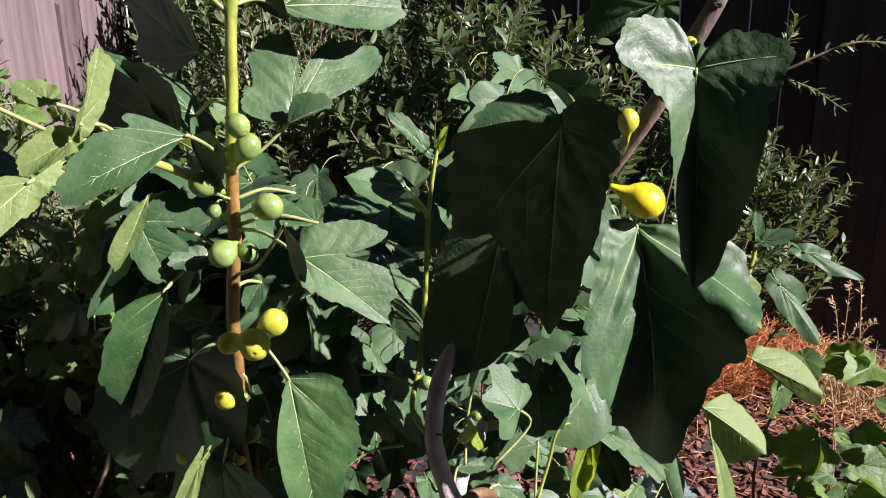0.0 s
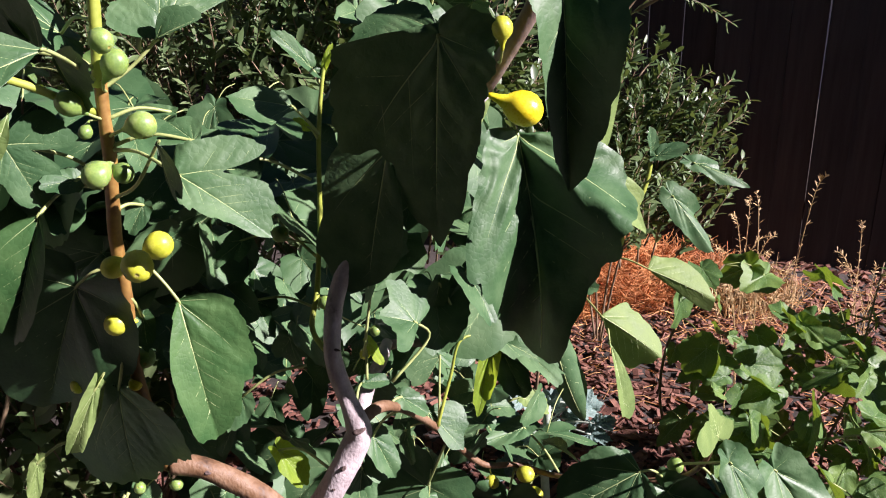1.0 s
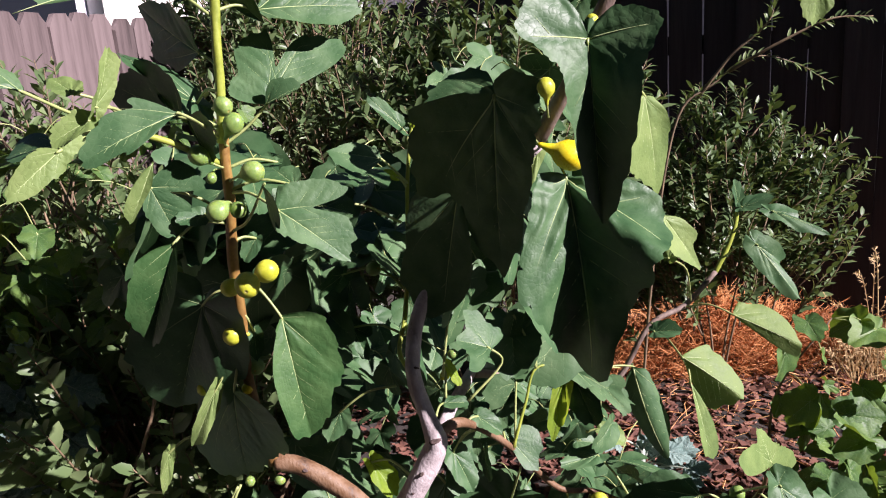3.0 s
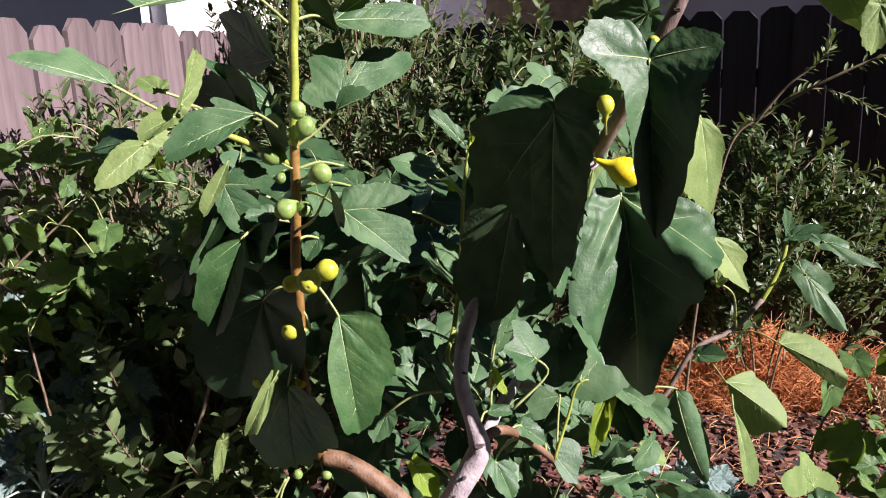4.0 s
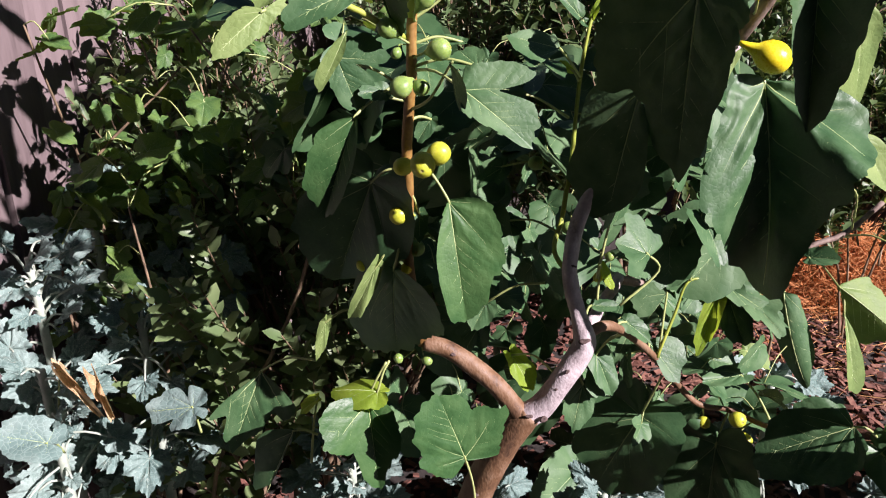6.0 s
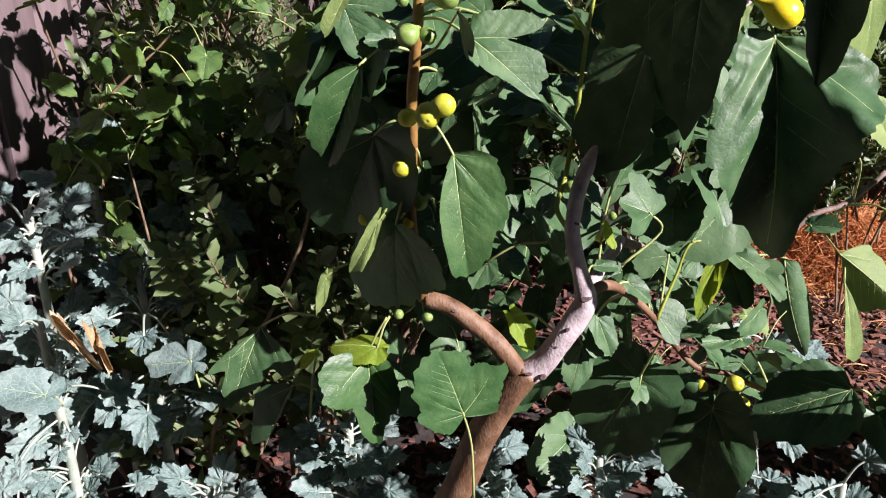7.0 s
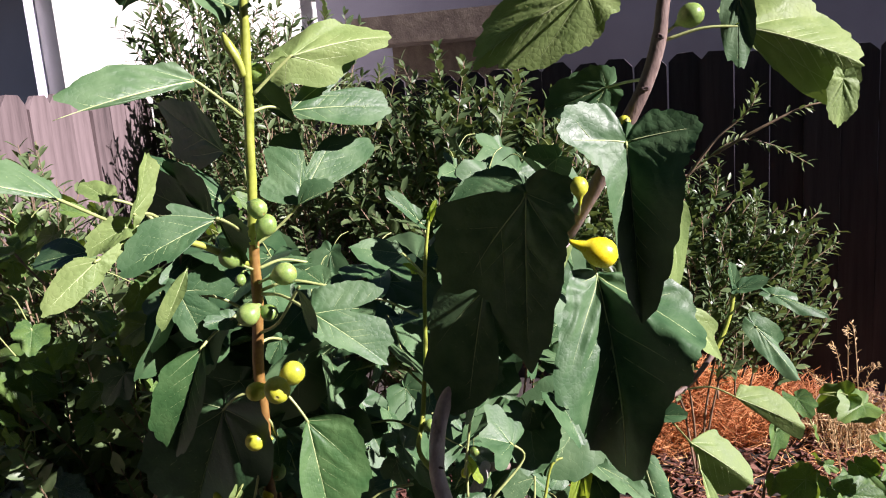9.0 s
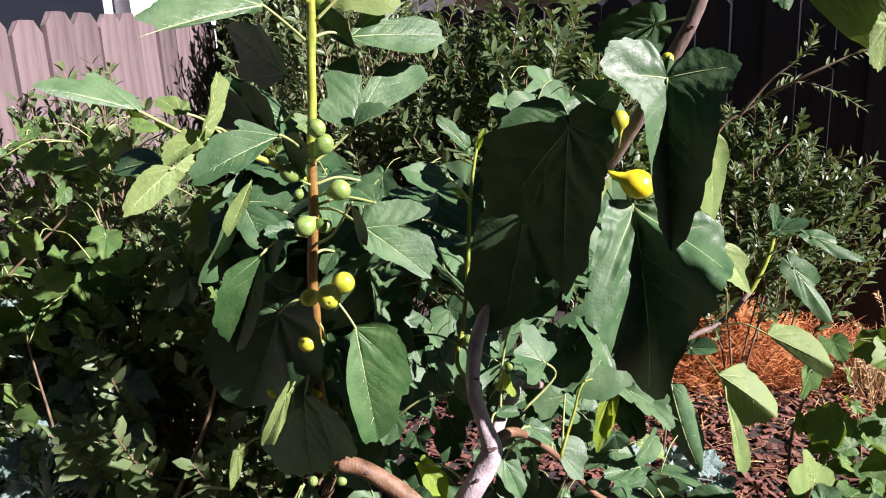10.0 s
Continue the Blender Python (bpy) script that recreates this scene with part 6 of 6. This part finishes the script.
def kale(at, h, n, seed, size=(0.7, 1.25)):
    rng = random.Random(seed)
    s = thing("kale_plant", "blue grey curly kale with frilled leaves", "kale", (0, 0, 0), group="kale in the bed")
    top = Vector((at[0], at[1], h))
    tube("stalk", [(at[0] + rng.uniform(-.05, .05), at[1], -0.03), (at[0], at[1], h * 0.5), top], (0.014, 0.011, 0.008), KALE_STALK, s, "pale thick stalk", sides=8, steps=5)
    for k in range(n):
        a = k * 2.4 + rng.uniform(-.3, .3)
        e = math.radians(rng.uniform(-25, 65))
        z = h * rng.uniform(0.45, 1.0)
        d = Vector((math.cos(a) * math.cos(e), math.sin(a) * math.cos(e), math.sin(e)))
        b = Vector((at[0], at[1], z))
        J = b + d * rng.uniform(0.03, 0.12)
        ob = new("leaf", rng.choice(kale_kinds))
        ob.parent = s
        nrm = Vector((0.15, -0.45, 0.9)) - d * 0.3 + Vector((rng.gauss(0, .2), rng.gauss(0, .2), 0))
        ob.matrix_basis = leaf_frame(J, J + d + Vector((0, 0, -0.25)), nrm) @ Matrix.Scale(rng.uniform(*size), 4)
        tube("midrib", [b, (b + J) / 2 + Vector((0, 0, .012)), J], (0.0028, 0.0024, 0.002), KALE_STALK, s, sides=6, steps=3)
    return s


for i, (x, y, h) in enumerate([(-0.98, 0.95, 0.80), (-0.86, 1.10, 0.84), (-1.06, 1.28, 1.02), (-0.92, 0.72, 0.55), (-0.66, 0.92, 0.50), (-0.50, 1.25, 0.45), (-1.04, 1.05, 0.98), (-0.86, 1.32, 0.96)  ]):
    bed = kale((x, y), h, 44, 100 + i, (0.45, 1.2))
    if i == 0:
        fig_leaf(bed, (-0.921, 0.930, 0.814), (-0.838, 0.910, 0.742), (0.35, -0.72, 0.6), 0.62, plus="tri", minus="tri", fold=(35, 48), curl=(0.7, 0.9), droop=50, wave=0.16, quilt=0.06, stem=(-0.97, 0.95, 0.66), mat=LEAF_DEAD, vein=LEAF_DEAD, label="withered tan leaf")
        fig_leaf(bed, (-0.842, 0.920, 0.812), (-0.806, 0.900, 0.748), (0.5, -0.7, 0.4), 0.75, plus="tri", minus="tri", fold=(55, 30), curl=(0.8, 0.6), droop=60, wave=0.16, quilt=0.06, mat=LEAF_DEAD, vein=LEAF_DEAD, label="withered tan leaf")
        fig_leaf(bed, (-0.940, 0.880, 0.693), (-1.02, 0.85, 0.72), (0.3, -0.45, 0.8), 1.1, plus="broad", minus="broad", stem=(-0.97, 0.95, 0.62), mat=LEAF_BLUE, label="broad pale grey green leaf")
    if i == 4:
        fig_leaf(bed, (-0.668, 0.930, 0.768), (-0.755, 0.920, 0.755), (0.1, -0.7, 0.65), 0.95, plus="broad", minus="broad", fold=(6, 8), wave=0.06, stem=(-0.655, 0.925, 0.72), mat=LEAF_BLUE, bites=((40, 7, 0.4), (-75, 6, 0.5), (110, 8, 0.45)), label="pale grey green leaf with chewed edge")
for i, (x, y, h) in enumerate([(-0.22, 1.28, 0.38), (0.05, 1.35, 0.36), (0.30, 1.28, 0.42), (0.52, 1.25, 0.45), (0.42, 1.62, 0.55)]):
    kale((x, y), h, 24, 120 + i, (0.45, 0.9))


# ---- smaller leaves deep in the fig tree ----
inner = leaf_kinds(LEAF, 0.075, "tri", 3, 200, fold=(12, 14), droop=20, wave=0.04) + leaf_kinds(LEAF, 0.08, "hand", 2, 210, fold=(10, 12), droop=16) + leaf_kinds(LEAF, 0.085, "ovate", 3, 220, fold=(14, 18), droop=24)


def inner_leaves(count, lo, hi, seed, face, size):
    rng = random.Random(seed)
    for k in range(count):
        J = Vector([rng.uniform(lo[i], hi[i]) for i in range(3)])
        ob = new("leaf", rng.choice(inner))
        ob.parent = fig_tree
        n = Vector(face) + Vector((rng.gauss(0, .4), rng.gauss(0, .4), rng.gauss(0, .3)))
        d = Vector((rng.gauss(0, 1), rng.gauss(-0.5, .8), rng.gauss(-0.8, .5)))
        ob.matrix_basis = leaf_frame(J, J + d, n) @ Matrix.Scale(rng.uniform(*size), 4)
        up = J + Vector((rng.uniform(-.05, .05), rng.uniform(0.02, .07), rng.uniform(.0, .05)))
        tube("petiole", [up, (up + J) / 2 + Vector((0, 0, .012)), J], 0.0010, PETIOLE, fig_tree, sides=5, steps=3)


inner_leaves(30, (0.10, 1.05, 0.66), (0.33, 1.40, 0.98), 301, (0.5, -0.4, 0.7), (0.5, 1.05))
inner_leaves(80, (-0.45, 1.55, 0.22), (0.32, 2.2, 0.85), 306, (0.2, -0.4, 0.8), (1.1, 1.9))
inner_leaves(46, (-0.34, 1.32, 0.60), (0.10, 1.75, 1.25), 304, (0.2, -0.4, 0.8), (1.0, 1.7))
inner_leaves(30, (-0.55, 1.02, 0.62), (-0.08, 1.45, 1.25), 302, (0.4, -0.3, 0.8), (0.7, 1.35))


def crown(points, count, seed, side):
    """The shoots go on above, out of view, with large leaves all round, added to cast shade."""
    rng = random.Random(seed)
    run = spline(points, 0.004, 12)[0]
    tube("shoot", points, np.linspace(0.0065, 0.003, len(points)), SHOOT_GREEN, fig_tree, sides=8, steps=6)
    for k in range(count):
        p = Vector(run[int((k + 0.5) / count * (len(run) - 1))])
        a = k * 2.4 + seed
        d = Vector((math.cos(a) + side[0], math.sin(a) * 0.8 + side[1], rng.uniform(-.1, .5))).normalized()
        J = p + d * rng.uniform(0.08, 0.13)
        # no leaves at the front, where they would block the sun
        if J.y < 0.88:
            continue
        T = J + (d + Vector((0, 0, -0.8))).normalized() * rng.uniform(0.15, 0.2)
        fig_leaf(fig_tree, J, T, d * 0.4 + Vector((0.3, 0, 0.9)), rng.uniform(0.8, 1.0), plus=rng.choice(("tri", "ovate", "broad")), minus=rng.choice(("tri", "ovate", "broad")), fold=(15, 15), droop=25, stem=p, mat=LEAF)


crown([(0.331, 0.900, 1.815), (0.36, 0.91, 1.95), (0.40, 0.93, 2.1), (0.43, 0.95, 2.25)], 8, 5, (0.7, 0.5))
crown([(0.325, 0.900, 1.80), (0.25, 0.94, 1.93), (0.17, 0.98, 2.06)], 12, 12, (-0.1, 0.2))
crown([(-0.215, 0.84, 1.80), (-0.215, 0.85, 1.9), (-0.21, 0.87, 2.02)], 6, 9, (0.1, 0.3))

# extra leaves, largely hidden by the front ones, added to shade the plants to the left
inner_leaves(60, (0.02, 1.08, 1.02), (0.24, 1.5, 1.50), 303, (0.5, -0.4, 0.7), (0.9, 1.7))
inner_leaves(34, (-0.44, 1.03, 1.08), (-0.06, 1.25, 1.38), 305, (0.4, -0.3, 0.8), (1.1, 1.8))
